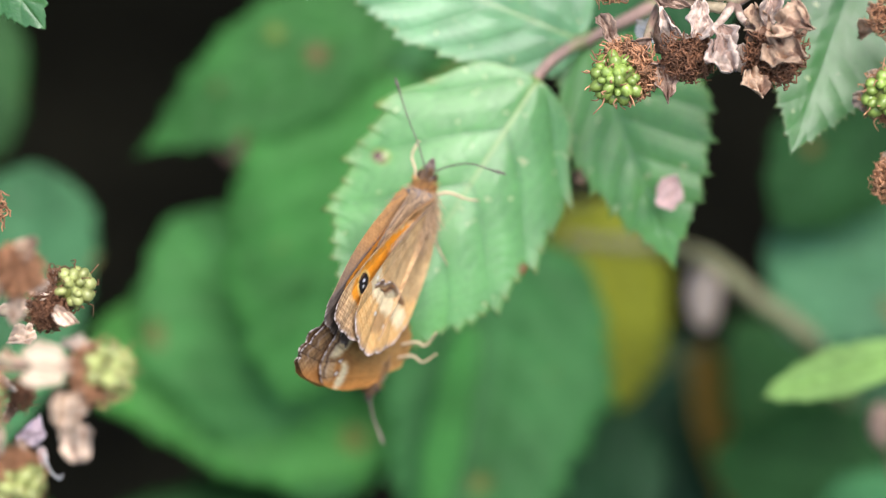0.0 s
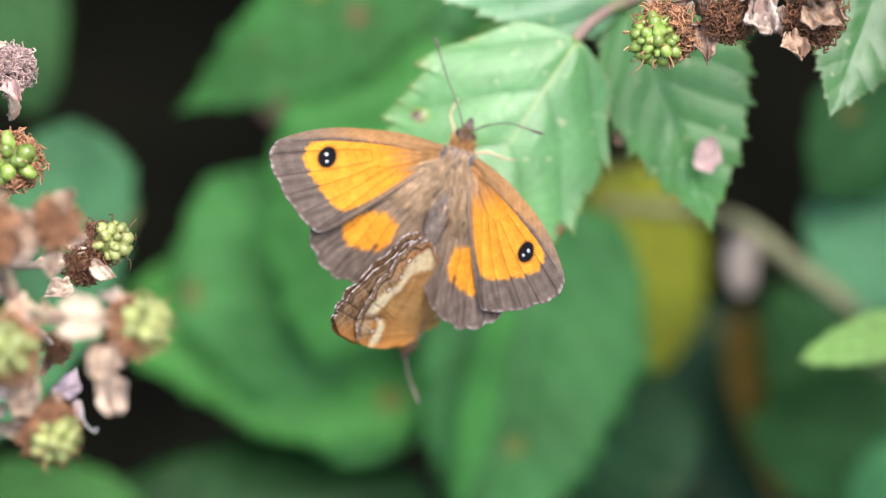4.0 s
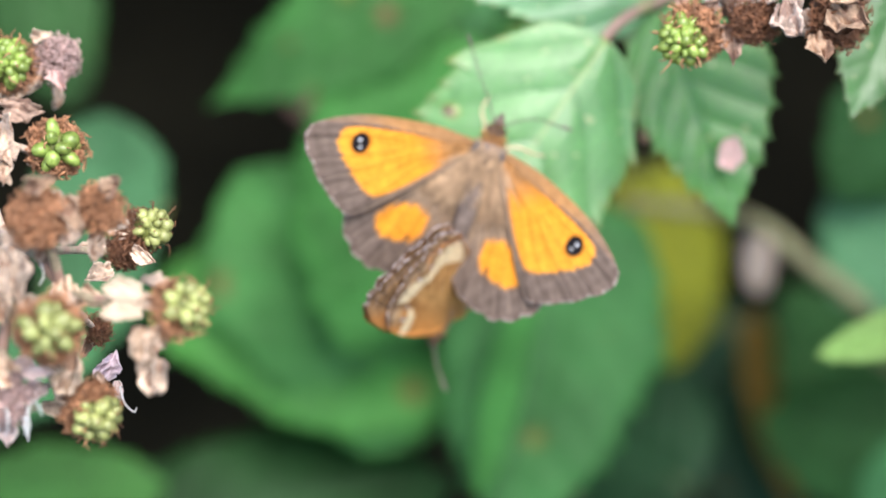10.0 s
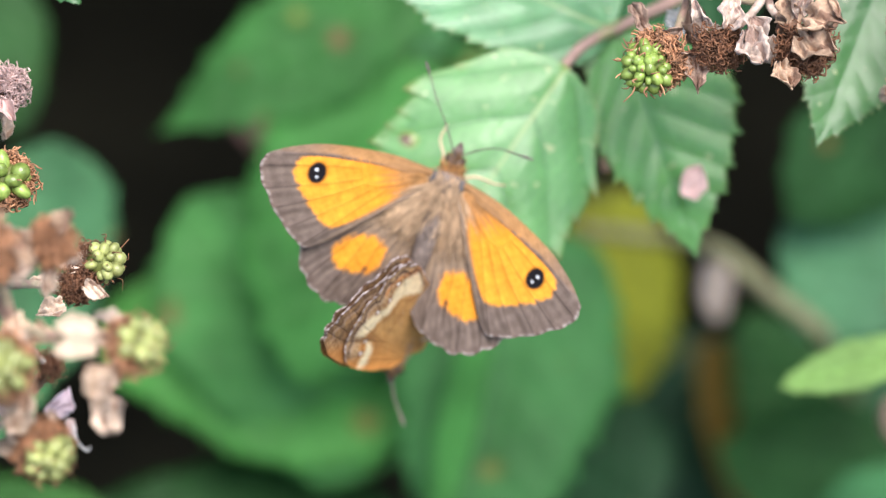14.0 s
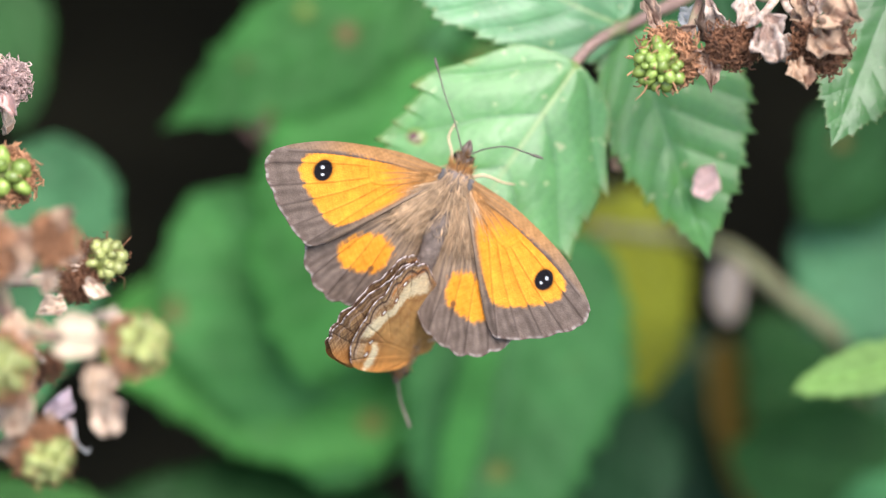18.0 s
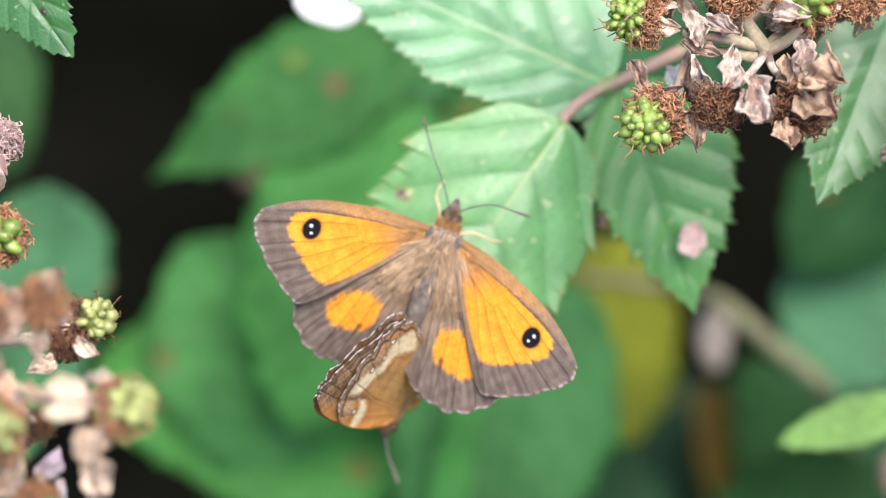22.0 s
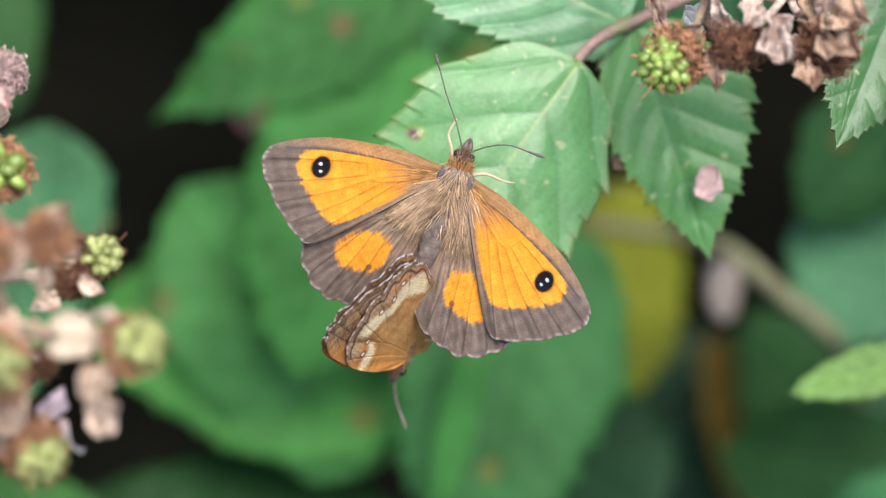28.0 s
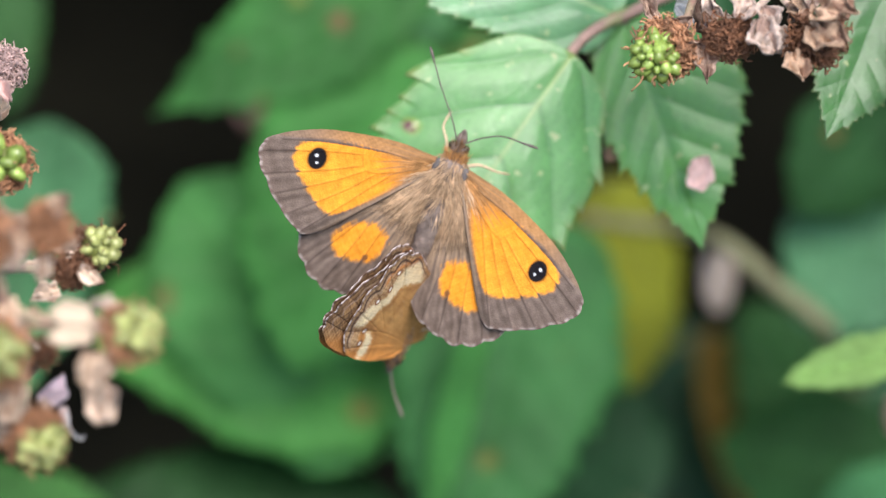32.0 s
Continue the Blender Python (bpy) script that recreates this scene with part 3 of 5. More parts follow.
    # This leaf and the next: hedge shade painted in as a lower green.
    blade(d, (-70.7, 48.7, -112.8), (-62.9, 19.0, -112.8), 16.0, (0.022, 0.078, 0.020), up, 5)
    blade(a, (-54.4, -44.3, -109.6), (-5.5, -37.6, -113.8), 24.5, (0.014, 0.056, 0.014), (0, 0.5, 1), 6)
    blade(d, (-78.9, -40.6, -96.8), (-47.9, -37.1, -98.9), 16.0, (0.042, 0.157, 0.030), (0, 0.3, 1), 7)
    blade(b, (13.9, 3.8, -98.9), (2.1, -45.3, -90.4), 30.9, (0.037, 0.150, 0.038), (0.1, 0.2, 1), 8, fullness=0.34, blotch=((0.70, 0.1, 1.3, (0.20, 0.16, 0.04)),))
    blade(b, (6.2, -7.8, -87.2), (-2.5, -39.8, -86.1), 6.0, (0.060, 0.245, 0.050), (-0.5, 0.2, 1), 30, join=(12, -30, -130), fullness=0.5)
    blade(b, (26.9, 9.7, -143.6), (24.7, -26.1, -143.6), 20.8, (0.150, 0.192, 0.013), (0.1, 0.1, 1), 9, label="yellowing bramble leaf in the shade", fullness=0.5)
    blade(c, (77.9, -2.2, -109.6), (50.0, 1.4, -111.7), 27.7, (0.062, 0.190, 0.085), (0, 0.4, 1), 10, fullness=0.72)
    # Leaf colour darkened to stand for the shade it hangs in.
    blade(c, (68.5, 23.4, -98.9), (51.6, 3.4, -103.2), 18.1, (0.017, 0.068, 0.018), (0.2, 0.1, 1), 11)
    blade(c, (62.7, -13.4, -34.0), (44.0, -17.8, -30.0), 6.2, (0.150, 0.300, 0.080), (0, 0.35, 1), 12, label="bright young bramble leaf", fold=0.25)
    # Two more with the hedge's shade put into their near-black green.
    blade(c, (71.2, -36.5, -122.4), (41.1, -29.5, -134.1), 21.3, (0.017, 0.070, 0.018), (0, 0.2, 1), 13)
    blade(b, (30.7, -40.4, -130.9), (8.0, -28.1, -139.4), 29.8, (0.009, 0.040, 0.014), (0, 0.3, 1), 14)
    blade(b, (42.4, -14.1, -164.9), (49.7, -46.0, -162.8), 7.5, (0.125, 0.095, 0.014), (0.2, 0.2, 1), 15, label="withered orange-brown bramble leaf")
    blade(c, (58.1, -45.4, -107.4), (68.2, -32.9, -103.2), 13.8, (0.038, 0.151, 0.052), (0, 0.3, 1), 16)
    # Deep leaf, its shade likewise mixed into the colour.
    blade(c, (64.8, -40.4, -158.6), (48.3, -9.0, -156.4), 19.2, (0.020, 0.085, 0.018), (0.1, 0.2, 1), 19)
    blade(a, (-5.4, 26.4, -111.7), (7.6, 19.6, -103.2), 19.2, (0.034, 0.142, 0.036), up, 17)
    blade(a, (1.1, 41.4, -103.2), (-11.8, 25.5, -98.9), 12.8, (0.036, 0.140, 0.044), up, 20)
    # Three filler leaves whose dark colour carries the shade of the hedge.
    blade(b, (49.4, -47.0, -176.7), (31.0, -10.6, -173.5), 27.7, (0.010, 0.042, 0.018), (0, 0.3, 1), 21, label="dark green bramble leaf, hedge shade painted in")
    blade(c, (81.9, -23.1, -169.2), (48.9, -14.2, -171.3), 23.4, (0.018, 0.066, 0.026), (0, 0.3, 1), 22, label="dark green bramble leaf, hedge shade painted in")
    blade(c, (38.3, 38.8, -30.0), (25.0, 20.5, -30.0), 17.0, (0.026, 0.100, 0.036), (0, 0.2, 1), 24, label="green bramble leaf with shade painted in")
    blade(a, (-25.7, 17.2, -139.4), (-32.6, 24.1, -137.3), 4.3, (0.15, 0.10, 0.085), (0, 0.3, 1), 29, label="withered pinkish leaf end")
    # A pale dead stalk behind, with a withered bud on it.
    d = thing("dead_stalk", (140, -200, -200), "pale dry stalk with a withered bud among the leaves", "stalk")
    rod("stem", d, [(20.8, 3.7, -118.0), (32.7, 2.2, -116.0), (40.7, 0.1, -104.0), (47.9, -5.9, -104.0), (56.3, -13.0, -106.0), (64, -24, -150), (140, -200, -260), (180, -620, -400)], (1.0, 1.2, 1.3, 1.4, 1.4, 1.6, 2.4), DEAD)
    o = np.array(d["plan"])
    part("bud", ball(np.array((40.7, -5.5, -112.0)) - o, (2.5, 5.0, 2.2), 10, 12, 0.25), BUD, d, "withered pinkish bud")
    part("bud", ball(np.array((61.4, -23.6, -60.0)) - o, (1.8, 3.0, 1.8), 10, 12, 0.3), SEPAL_DARK, d, "withered pinkish bud")
    rod("bud_stalk", d, [(61.5, -25.4, -60.0), (64.1, -30.3, -75.0), (75, -70, -110)], (0.5, 0.5, 0.6), DEAD)
    rod("bud_stalk", d, [(40.9, -1.5, -111.0), (41.2, 0.1, -104.0)], (0.7, 0.8), DEAD)
    w = thing("bindweed_flower", (-12.4, 41.0, -26.0), "white bindweed flower out among the leaves", "flower")
    o = np.array(w["plan"])
    rr, aa = np.meshgrid(np.linspace(0.02, 1, 14), np.linspace(0, 2 * math.pi, 41), indexing="ij")
    rad = 5.4 * rr * (1 + 0.03 * np.cos(5 * aa))
    z = -9 * (1 - rr) ** 1.6 + 0.4 * np.sin(5 * aa) * rr**2
    part("corolla", shell(np.stack([rad * np.cos(aa), rad * np.sin(aa), z], -1), 0.2), PETAL_WHITE, w)
    part("flower_stalk", tube([(0, 0, -9), (1, 4, -16), (-4, 20, -30)], (0.8, 0.5, 0.6), 6), CANE, w)


back_shoots()


# ---------------------------------------------------------------- fruit clusters
def right_cluster():
    j = (39.0, 29.3, 24.0)
    cl = thing("bramble_fruit_cluster", (62, 66, -10), "bramble flower cluster gone over, with green fruit and brown stamens", "bramble fruit", "fruit clusters")
    rod("stem", cl, [j, (43.8, 34.0, 20.0), (50.5, 42.6, 12.0), (62, 66, -10), (125, 75, -50), (205, -120, -180), (255, -620, -450)], (0.95, 1.0, 1.0, 1.1, 1.5, 2.6, 3.2), STALK, "greenish-pink woolly stem")
    rod("stalk", cl, [j, (37.1, 31.7, 25.0), (35.0, 34.8, 27.0)], (0.95, 0.85, 0.75), STALK)
    rod("stalk", cl, [(37.6, 29.9, 24.0), (34.1, 30.6, 26.0), (29.1, 31.4, 27.0)], (0.8, 0.65, 0.6), STALK)
    rod("stalk", cl, [(37.8, 28.4, 24.0), (33.5, 29.2, 24.0), (30.3, 29.2, 23.0), (27.8, 23.3, 27.0)], (0.75, 0.6, 0.5, 0.5), STALK)
    rod("stalk", cl, [j, (41.1, 30.3, 25.0), (42.8, 31.9, 26.0)], (0.85, 0.7, 0.6), STALK)
    rod("stalk", cl, [j, (39.7, 27.0, 25.0), (41.9, 25.0, 27.0)], (0.6, 0.45, 0.5), SEPAL_GREY)
    rod("stalk", cl, [j, (37.0, 26.7, 26.0), (34.6, 24.6, 28.0)], (0.6, 0.45, 0.5), SEPAL_GREY)
    rod("stalk", cl, [(35.0, 34.8, 27.0), (30.7, 37.1, 27.0), (27.1, 37.8, 27.0)], (0.6, 0.5, 0.5), STALK)
    rod("stalk", cl, [(42.9, 33.7, 24.0), (46.9, 35.2, 22.0), (49.6, 34.8, 22.0)], (0.6, 0.5, 0.5), STALK)
    fruit(cl, (24.9, 20.8, 29.0), (-0.62, -0.45, 0.62), 3.6, 34, 1, 190, ring=1.15, fsize=0.212, slen=0.7, sep_mat=SEPAL_DARK)
    fruit(cl, (23.1, 33.0, 28.0), (-0.85, 0.1, 0.5), 3.2, 28, 2, 190, ring=1.15, fsize=0.212, slen=0.8)
    fruit(cl, (43.4, 34.8, 27.0), (0.05, 0.05, 1), 3.6, 12, 3, 190, ring=1.25, fsize=0.23, slen=0.9)
    fruit(cl, (33.1, 22.8, 29.0), (0.1, -0.9, 0.45), 3.2, 0, 4, 260, dark=True, ring=1.15, sep_mat=SEPAL_GREY, slen=0.8, label="withered dark brown flower head")
    fruit(cl, (42.9, 22.3, 30.0), (0.0, -0.9, 0.5), 3.4, 0, 5, 260, dark=True, ring=1.2, sep_mat=PETAL_TAN, label="withered dark brown flower head with tan petals")
    fruit(cl, (35.2, 36.0, 27.0), (-0.1, 0.5, 0.8), 3.2, 0, 6, 200, ring=1.2, label="withered brown flower head")
    fruit(cl, (27.0, 37.3, 26.0), (-0.3, 0.4, 0.8), 3.0, 0, 7, 180, ring=1.1, label="withered brown flower head")
    fruit(cl, (50.1, 35.3, 22.0), (0.2, 0.2, 0.9), 3.0, 0, 8, 170, ring=1.1, label="withered brown flower head")
    fruit(cl, (31.0, 41.8, 22.0), (0, 0.6, 0.7), 3.0, 10, 9, 120)
    fruit(cl, (56.4, 17.9, 22.0), (-0.3, 0.1, 0.9), 3.4, 20, 10, 150)
    fruit(cl, (57.0, 7.8, 20.0), (-0.4, 0.0, 0.8), 3.0, 0, 11, 170, label="withered brown flower head")
    fruit(cl, (57.3, 26.8, 22.0), (0, 0.2, 0.9), 2.8, 0, 12, 150, sep_mat=PETAL_TAN, label="withered tan flower head", slen=1.3)
    rod("stalk", cl, [(50.5, 42.6, 12.0), (60.5, 25.0, 16.0), (57.8, 17.6, 20.0), (58.2, 7.8, 18.0)], (0.7, 0.6, 0.5, 0.5), STALK)
    rod("stalk", cl, [(60.5, 25.0, 16.0), (58.1, 26.5, 20.0)], (0.5, 0.5), STALK)
    for k, (p, way, ln, wd, m) in enumerate((
            ((33.8, 24.8, 31.0), (0.25, 0.95, 0.2), 5.0, 3.0, SEPAL_GREY), ((35.6, 24.3, 33.0), (0.5, -0.75, 0.3), 4.6, 4.4, SEPAL_GREY),
            ((36.6, 26.0, 32.0), (0.1, -0.95, 0.2), 4.4, 3.2, SEPAL_GREY), ((42.7, 26.0, 33.0), (0.75, -0.2, 0.6), 6.0, 5.4, PETAL_TAN),
            ((41.7, 23.7, 33.0), (0.85, -0.5, 0.4), 5.4, 4.6, PETAL_TAN), ((39.9, 20.8, 32.0), (0.35, -0.95, 0.2), 3.6, 3.0, PETAL_TAN),
            ((42.3, 30.0, 30.0), (0.1, -0.95, 0.2), 4.6, 3.0, SEPAL_GREY),
            ((29.7, 33.5, 28.0), (0.4, -0.9, 0.1), 4.4, 2.8, SEPAL_GREY), ((31.7, 32.5, 28.0), (0.9, -0.2, 0.2), 4.0, 2.4, SEPAL_GREY),
            ((29.1, 30.2, 27.0), (0.9, -0.3, 0.2), 5.0, 2.2, SEPAL_DARK), ((29.9, 27.8, 24.0), (0.3, -0.9, 0.1), 5.0, 3.6, SEPAL_DARK),
            ((22.9, 28.0, 26.0), (0.6, -0.8, 0.1), 4.4, 2.2, SEPAL_DARK), ((29.7, 22.0, 28.0), (0.2, -0.95, 0.2), 4.6, 3.0, SEPAL_DARK),
            ((27.7, 27.0, 14.0), (0.9, -0.2, 0.1), 4.0, 3.4, PETAL_WHITE), ((38.9, 23.9, 28.0), (0.3, -0.9, 0.2), 4.0, 2.4, SEPAL_GREY),
            ((30.7, 36.7, 28.0), (0.9, -0.3, 0.3), 4.6, 2.6, SEPAL_DARK), ((39.5, 32.8, 28.0), (0.9, 0.1, 0.3), 4.6, 2.6, SEPAL_GREY))):
        scrap("sepal", cl, p, way, (0.1, 0.2, 1), ln, wd, m, 40 + k, crumple=0.38, cup=0.45)


right_cluster()


def left_cluster():
    j = (-52.8, -4.3, 44.0)
    cl = thing("bramble_fruit_cluster", (-85, -20, 20), "bramble flower cluster gone over, with pale fruit and rusty stamens", "bramble fruit", "fruit clusters")
    rod("stem", cl, [j, (-59.9, -9.3, 40.0), (-70, -25, 34), (-85, -20, 20), (-140, -60, -60), (-220, -300, -300), (-260, -620, -450)], (1.0, 1.1, 1.2, 1.3, 1.8, 2.8, 3.2), STALK, "greenish woolly stem")
    rod("stalk", cl, [j, (-53.8, -1.7, 48.0), (-48.9, -3.4, 58.0), (-45.9, -6.8, 60.0), (-42.1, -8.7, 64.0), (-37.0, -9.2, 66.0)], (0.9, 0.8, 0.75, 0.7, 0.6, 0.6), STALK)
    rod("stalk", cl, [(-45.9, -6.8, 60.0), (-46.2, -4.3, 62.0), (-47.2, -1.2, 64.0)], (0.7, 0.6, 0.6), STALK)
    rod("stalk", cl, [(-48.9, -3.4, 58.0), (-45.1, -1.3, 55.0), (-41.6, 0.5, 58.0)], (0.6, 0.55, 0.5), STALK)
    rod("stalk", cl, [(-48.9, -3.4, 58.0), (-46.2, -3.2, 40.0), (-42.6, -3.3, 34.0), (-40.3, -2.7, 34.0)], (0.6, 0.5, 0.45, 0.5), STALK)
    rod("stalk", cl, [j, (-56.0, 3.5, 38.0), (-55.1, 8.8, 34.0), (-51.2, 8.4, 34.0)], (0.55, 0.5, 0.45, 0.45), SEPAL)
    rod("stalk", cl, [(-56.0, 3.5, 38.0), (-57.6, 10.9, 32.0), (-56.1, 15.5, 30.0)], (0.5, 0.45, 0.4), SEPAL)
    rod("stalk", cl, [(-56.1, 14.2, 30.0), (-52.9, 15.8, 29.0), (-50.9, 18.1, 29.0)], (0.4, 0.4, 0.35), SEPAL)
    rod("stalk", cl, [j, (-51.5, -7.9, 60.0), (-48.1, -11.6, 68.0)], (0.7, 0.6, 0.6), STALK)
    rod("stalk", cl, [(-51.5, -7.9, 60.0), (-48.2, -15.5, 58.0), (-44.6, -19.9, 58.0)], (0.7, 0.6, 0.6), STALK)
    rod("stalk", cl, [(-51.5, -7.9, 60.0), (-52.0, -14.1, 62.0), (-52.1, -17.7, 64.0)], (0.7, 0.6, 0.6), STALK)
    rod("stalk", cl, [(-45.9, -6.8, 60.0), (-45.2, -10.1, 50.0), (-43.9, -12.2, 42.0)], (0.4, 0.4, 0.35), SEPAL)
    fruit(cl, (-55.0, 18.9, 31.0), (0.05, 0.35, 0.93), 3.5, 34, 21, 120, fsize=0.23, slen=1.0)
    fruit(cl, (-48.8, 8.8, 35.0), (0.15, 0.02, 0.98), 3.3, 9, 22, 260, collar=0.5, ring=1.4, fsize=0.29, cover=0.0, slen=0.7)
    fruit(cl, (-38.0, -0.8, 34.0), (0.85, 0.15, 0.5), 2.9, 18, 23, 110, ring=0.9, green=DRUPELET_PALE, slen=0.8, dark=True, label="unripe pale green bramble fruit with dried sepals")
    fruit(cl, (-41.1, -3.3, 34.0), (0.2, -0.6, 0.7), 2.6, 0, 24, 190, dark=True, label="withered dark brown flower head", slen=0.8)
    fruit(cl, (-31.4, -9.7, 67.0), (0.85, 0.25, 0.45), 3.3, 26, 25, 150, slen=1.1, green=DRUPELET_PALE)
    fruit(cl, (-45.7, -12.0, 72.0), (0.1, -0.05, 0.98), 3.5, 12, 26, 230, collar=0.5, ring=1.35, green=DRUPELET_PALE, fsize=0.28, cover=0.1)
    fruit(cl, (-42.0, -21.8, 60.0), (0.45, -0.45, 0.75), 3.2, 18, 27, 220, ring=1.3, green=DRUPELET_PALE)
    fruit(cl, (-47.6, 0.3, 66.0), (0.0, 0.3, 0.9), 3.4, 0, 28, 260, ring=1.2, label="withered rusty brown flower head")
    fruit(cl, (-41.4, 1.2, 60.0), (0.3, 0.4, 0.85), 2.9, 0, 29, 220, ring=1.15, dark=False, label="withered rusty brown flower head")
    fruit(cl, (-43.6, -12.4, 42.0), (0.6, 0.1, 0.7), 2.0, 0, 30, 150, dark=True, label="small withered brown flower head", sepals=3)
    fruit(cl, (-51.8, -19.2, 64.0), (-0.1, -0.3, 0.9), 3.3, 0, 31, 200, ring=1.3, label="withered pinkish flower head", sep_mat=PETAL_PINK, tuft_mat=STAMEN_PINK)
    fruit(cl, (-49.4, 19.6, 28.0), (0.5, 0.4, 0.6), 2.9, 0, 32, 200, ring=1.1, label="fluffy pinkish-grey withered flower head", sep_mat=SEPAL, slen=1.2, tuft_mat=STAMEN_PINK)
    fruit(cl, (-55.4, -14.7, 60.0), (0.2, 0.1, 0.9), 3.2, 8, 33, 150, green=DRUPELET_PALE)
    for k, (p, way, ln, wd, m) in enumerate((
            ((-36.0, -7.9, 68.0), (-0.9, 0.05, 0.3), 4.4, 3.0, PETAL_CREAM), ((-36.0, -10.1, 69.0), (-0.95, 0.0, 0.3), 4.6, 2.6, PETAL_CREAM),
            ((-35.8, -11.9, 67.0), (-0.1, -0.95, 0.2), 4.4, 3.2, PETAL_DRY), ((-36.1, -14.9, 66.0), (0.25, -0.95, 0.1), 4.6, 3.0, SEPAL),
            ((-34.4, -15.6, 66.0), (0.05, -0.95, 0.2), 3.8, 2.0, SEPAL), ((-42.0, -17.8, 49.0), (0.3, 0.85, 0.4), 3.2, 3.0, PETAL_ROSE),
            ((-40.7, -18.2, 49.0), (0.1, -0.9, 0.3), 2.6, 1.2, PETAL_PINK), ((-49.4, -16.8, 66.0), (0.95, 0.05, 0.3), 3.8, 1.8, PETAL_PINK),
            ((-45.0, -19.2, 62.0), (0.1, 0.9, 0.3), 5.0, 3.8, PETAL_DRY), ((-45.7, -6.8, 62.0), (0.5, -0.8, 0.3), 4.4, 3.4, PETAL_DRY),
            ((-43.4, -7.8, 60.0), (0.7, -0.6, 0.3), 3.4, 2.6, PETAL_DRY), ((-47.7, -7.8, 50.0), (0.6, -0.2, 0.6), 2.2, 1.8, PETAL_WHITE),
            ((-51.3, -3.0, 66.0), (0.2, -0.95, 0.2), 6.0, 4.8, SEPAL), ((-53.1, -6.6, 64.0), (0.3, -0.9, 0.2), 5.2, 3.6, PETAL_DRY),
            ((-43.3, -2.6, 36.0), (-0.9, -0.2, 0.3), 3.4, 1.6, SEPAL), ((-42.4, -5.5, 36.0), (-0.8, -0.3, 0.3), 3.4, 2.6, SEPAL),
            ((-39.9, -3.6, 38.0), (0.85, -0.35, 0.3), 3.2, 2.0, SEPAL), ((-55.2, 13.1, 32.0), (0.9, 0.1, 0.4), 4.6, 3.2, SEPAL_DARK),
            ((-56.1, 11.5, 33.0), (0.4, -0.9, 0.3), 5.4, 4.0, SEPAL), ((-54.9, 8.8, 33.0), (-0.1, -0.95, 0.3), 4.4, 2.0, SEPAL),
            ((-55.6, 7.2, 33.0), (0.4, -0.9, 0.1), 3.0, 1.0, SEPAL), ((-49.9, -20.4, 60.0), (0.1, -0.95, 0.2), 4.0, 1.0, PETAL_WHITE),
            ((-52.4, -20.9, 60.0), (0.2, -0.95, 0.2), 4.2, 2.8, PETAL_PINK), ((-51.0, -17.0, 66.0), (-0.5, 0.5, 0.6), 5.0, 4.0, PETAL_DRY),
            ((-45.2, 1.8, 66.0), (0.6, -0.5, 0.5), 4.2, 3.0, PETAL_TAN), ((-43.6, -0.2, 63.0), (-0.4, -0.8, 0.4), 3.8, 2.6, SEPAL), ((-48.4, 3.0, 68.0), (0.7, 0.4, 0.5), 3.6, 2.4, PETAL_TAN),
            ((-40.5, 2.9, 62.0), (0.6, 0.5, 0.5), 3.0, 2.2, PETAL_TAN), ((-49.8, 18.0, 30.0), (0.5, -0.8, 0.4), 3.0, 2.2, PETAL_BLUSH), ((-52.1, 21.7, 29.0), (0.8, 0.3, 0.4), 2.4, 1.8, SEPAL))):
        scrap("sepal" if m in (SEPAL, SEPAL_DARK) else "petal", cl, p, way, (0.1, 0.2, 1), ln, wd, m, 80 + k, crumple=0.12 if m == PETAL_CREAM else 0.3, cup=0.3 if m == PETAL_CREAM else 0.6)


    for way in ([(-48.5, -19.6, 64.0), (-49.0, -21.1, 65.0), (-49.1, -22.3, 65.0), (-49.5, -23.6, 64.0)], [(-48.8, -19.7, 64.0), (-47.7, -20.2, 66.0), (-47.3, -21.4, 66.0)],
                [(-40.3, -18.8, 50.0), (-39.7, -20.6, 51.0), (-38.6, -21.6, 52.0), (-38.2, -21.1, 52.0)], [(-51.6, -20.1, 66.0), (-50.9, -21.3, 67.0), (-51.2, -23.4, 66.0)], [(-48.0, -4.3, 60.0), (-47.6, -6.1, 60.0), (-48.0, -7.1, 61.0)]):
        rod("filament", cl, way, (0.14, 0.12, 0.07), PETAL_WHITE, "curled whitish filament", 5)


left_cluster()


# ---------------------------------------------------------------- butterflies
def inside(poly, x, y):
    """Signed distance to a closed outline, positive inside."""
    p = np.array(poly, float)
    best, wind = np.full(x.shape, 1e9), np.zeros(x.shape, bool)
    for (ax, ay), (bx, by) in zip(p, np.roll(p, -1, 0)):
        t = np.clip(((x - ax) * (bx - ax) + (y - ay) * (by - ay)) / ((bx - ax) ** 2 + (by - ay) ** 2), 0, 1)
        best = np.minimum(best, np.hypot(x - ax - t * (bx - ax), y - ay - t * (by - ay)))
        cross = ((ay > y) != (by > y)) & (x < (bx - ax) * (y - ay) / (by - ay + 1e-12) + ax)
        wind ^= cross
    return np.where(wind, best, -best)


def rounded(poly):
    """A closed outline drawn smoothly through the corners."""
    p = [poly[-2], poly[-1]] + list(poly) + [poly[0], poly[1]]
    line = smooth_line(p, 12 * len(p) + 1)
    n = len(p) - 1
    return line[int(len(line) * 2 / n):int(len(line) * (n - 1) / n)]


def step(v, a, b):
    t = np.clip((v - a) / (b - a), 0, 1)
    return t * t * (3 - 2 * t)


def mix(a, b, k):
    k = np.asarray(k)[..., None]
    return np.asarray(a) * (1 - k) + np.asarray(b) * k


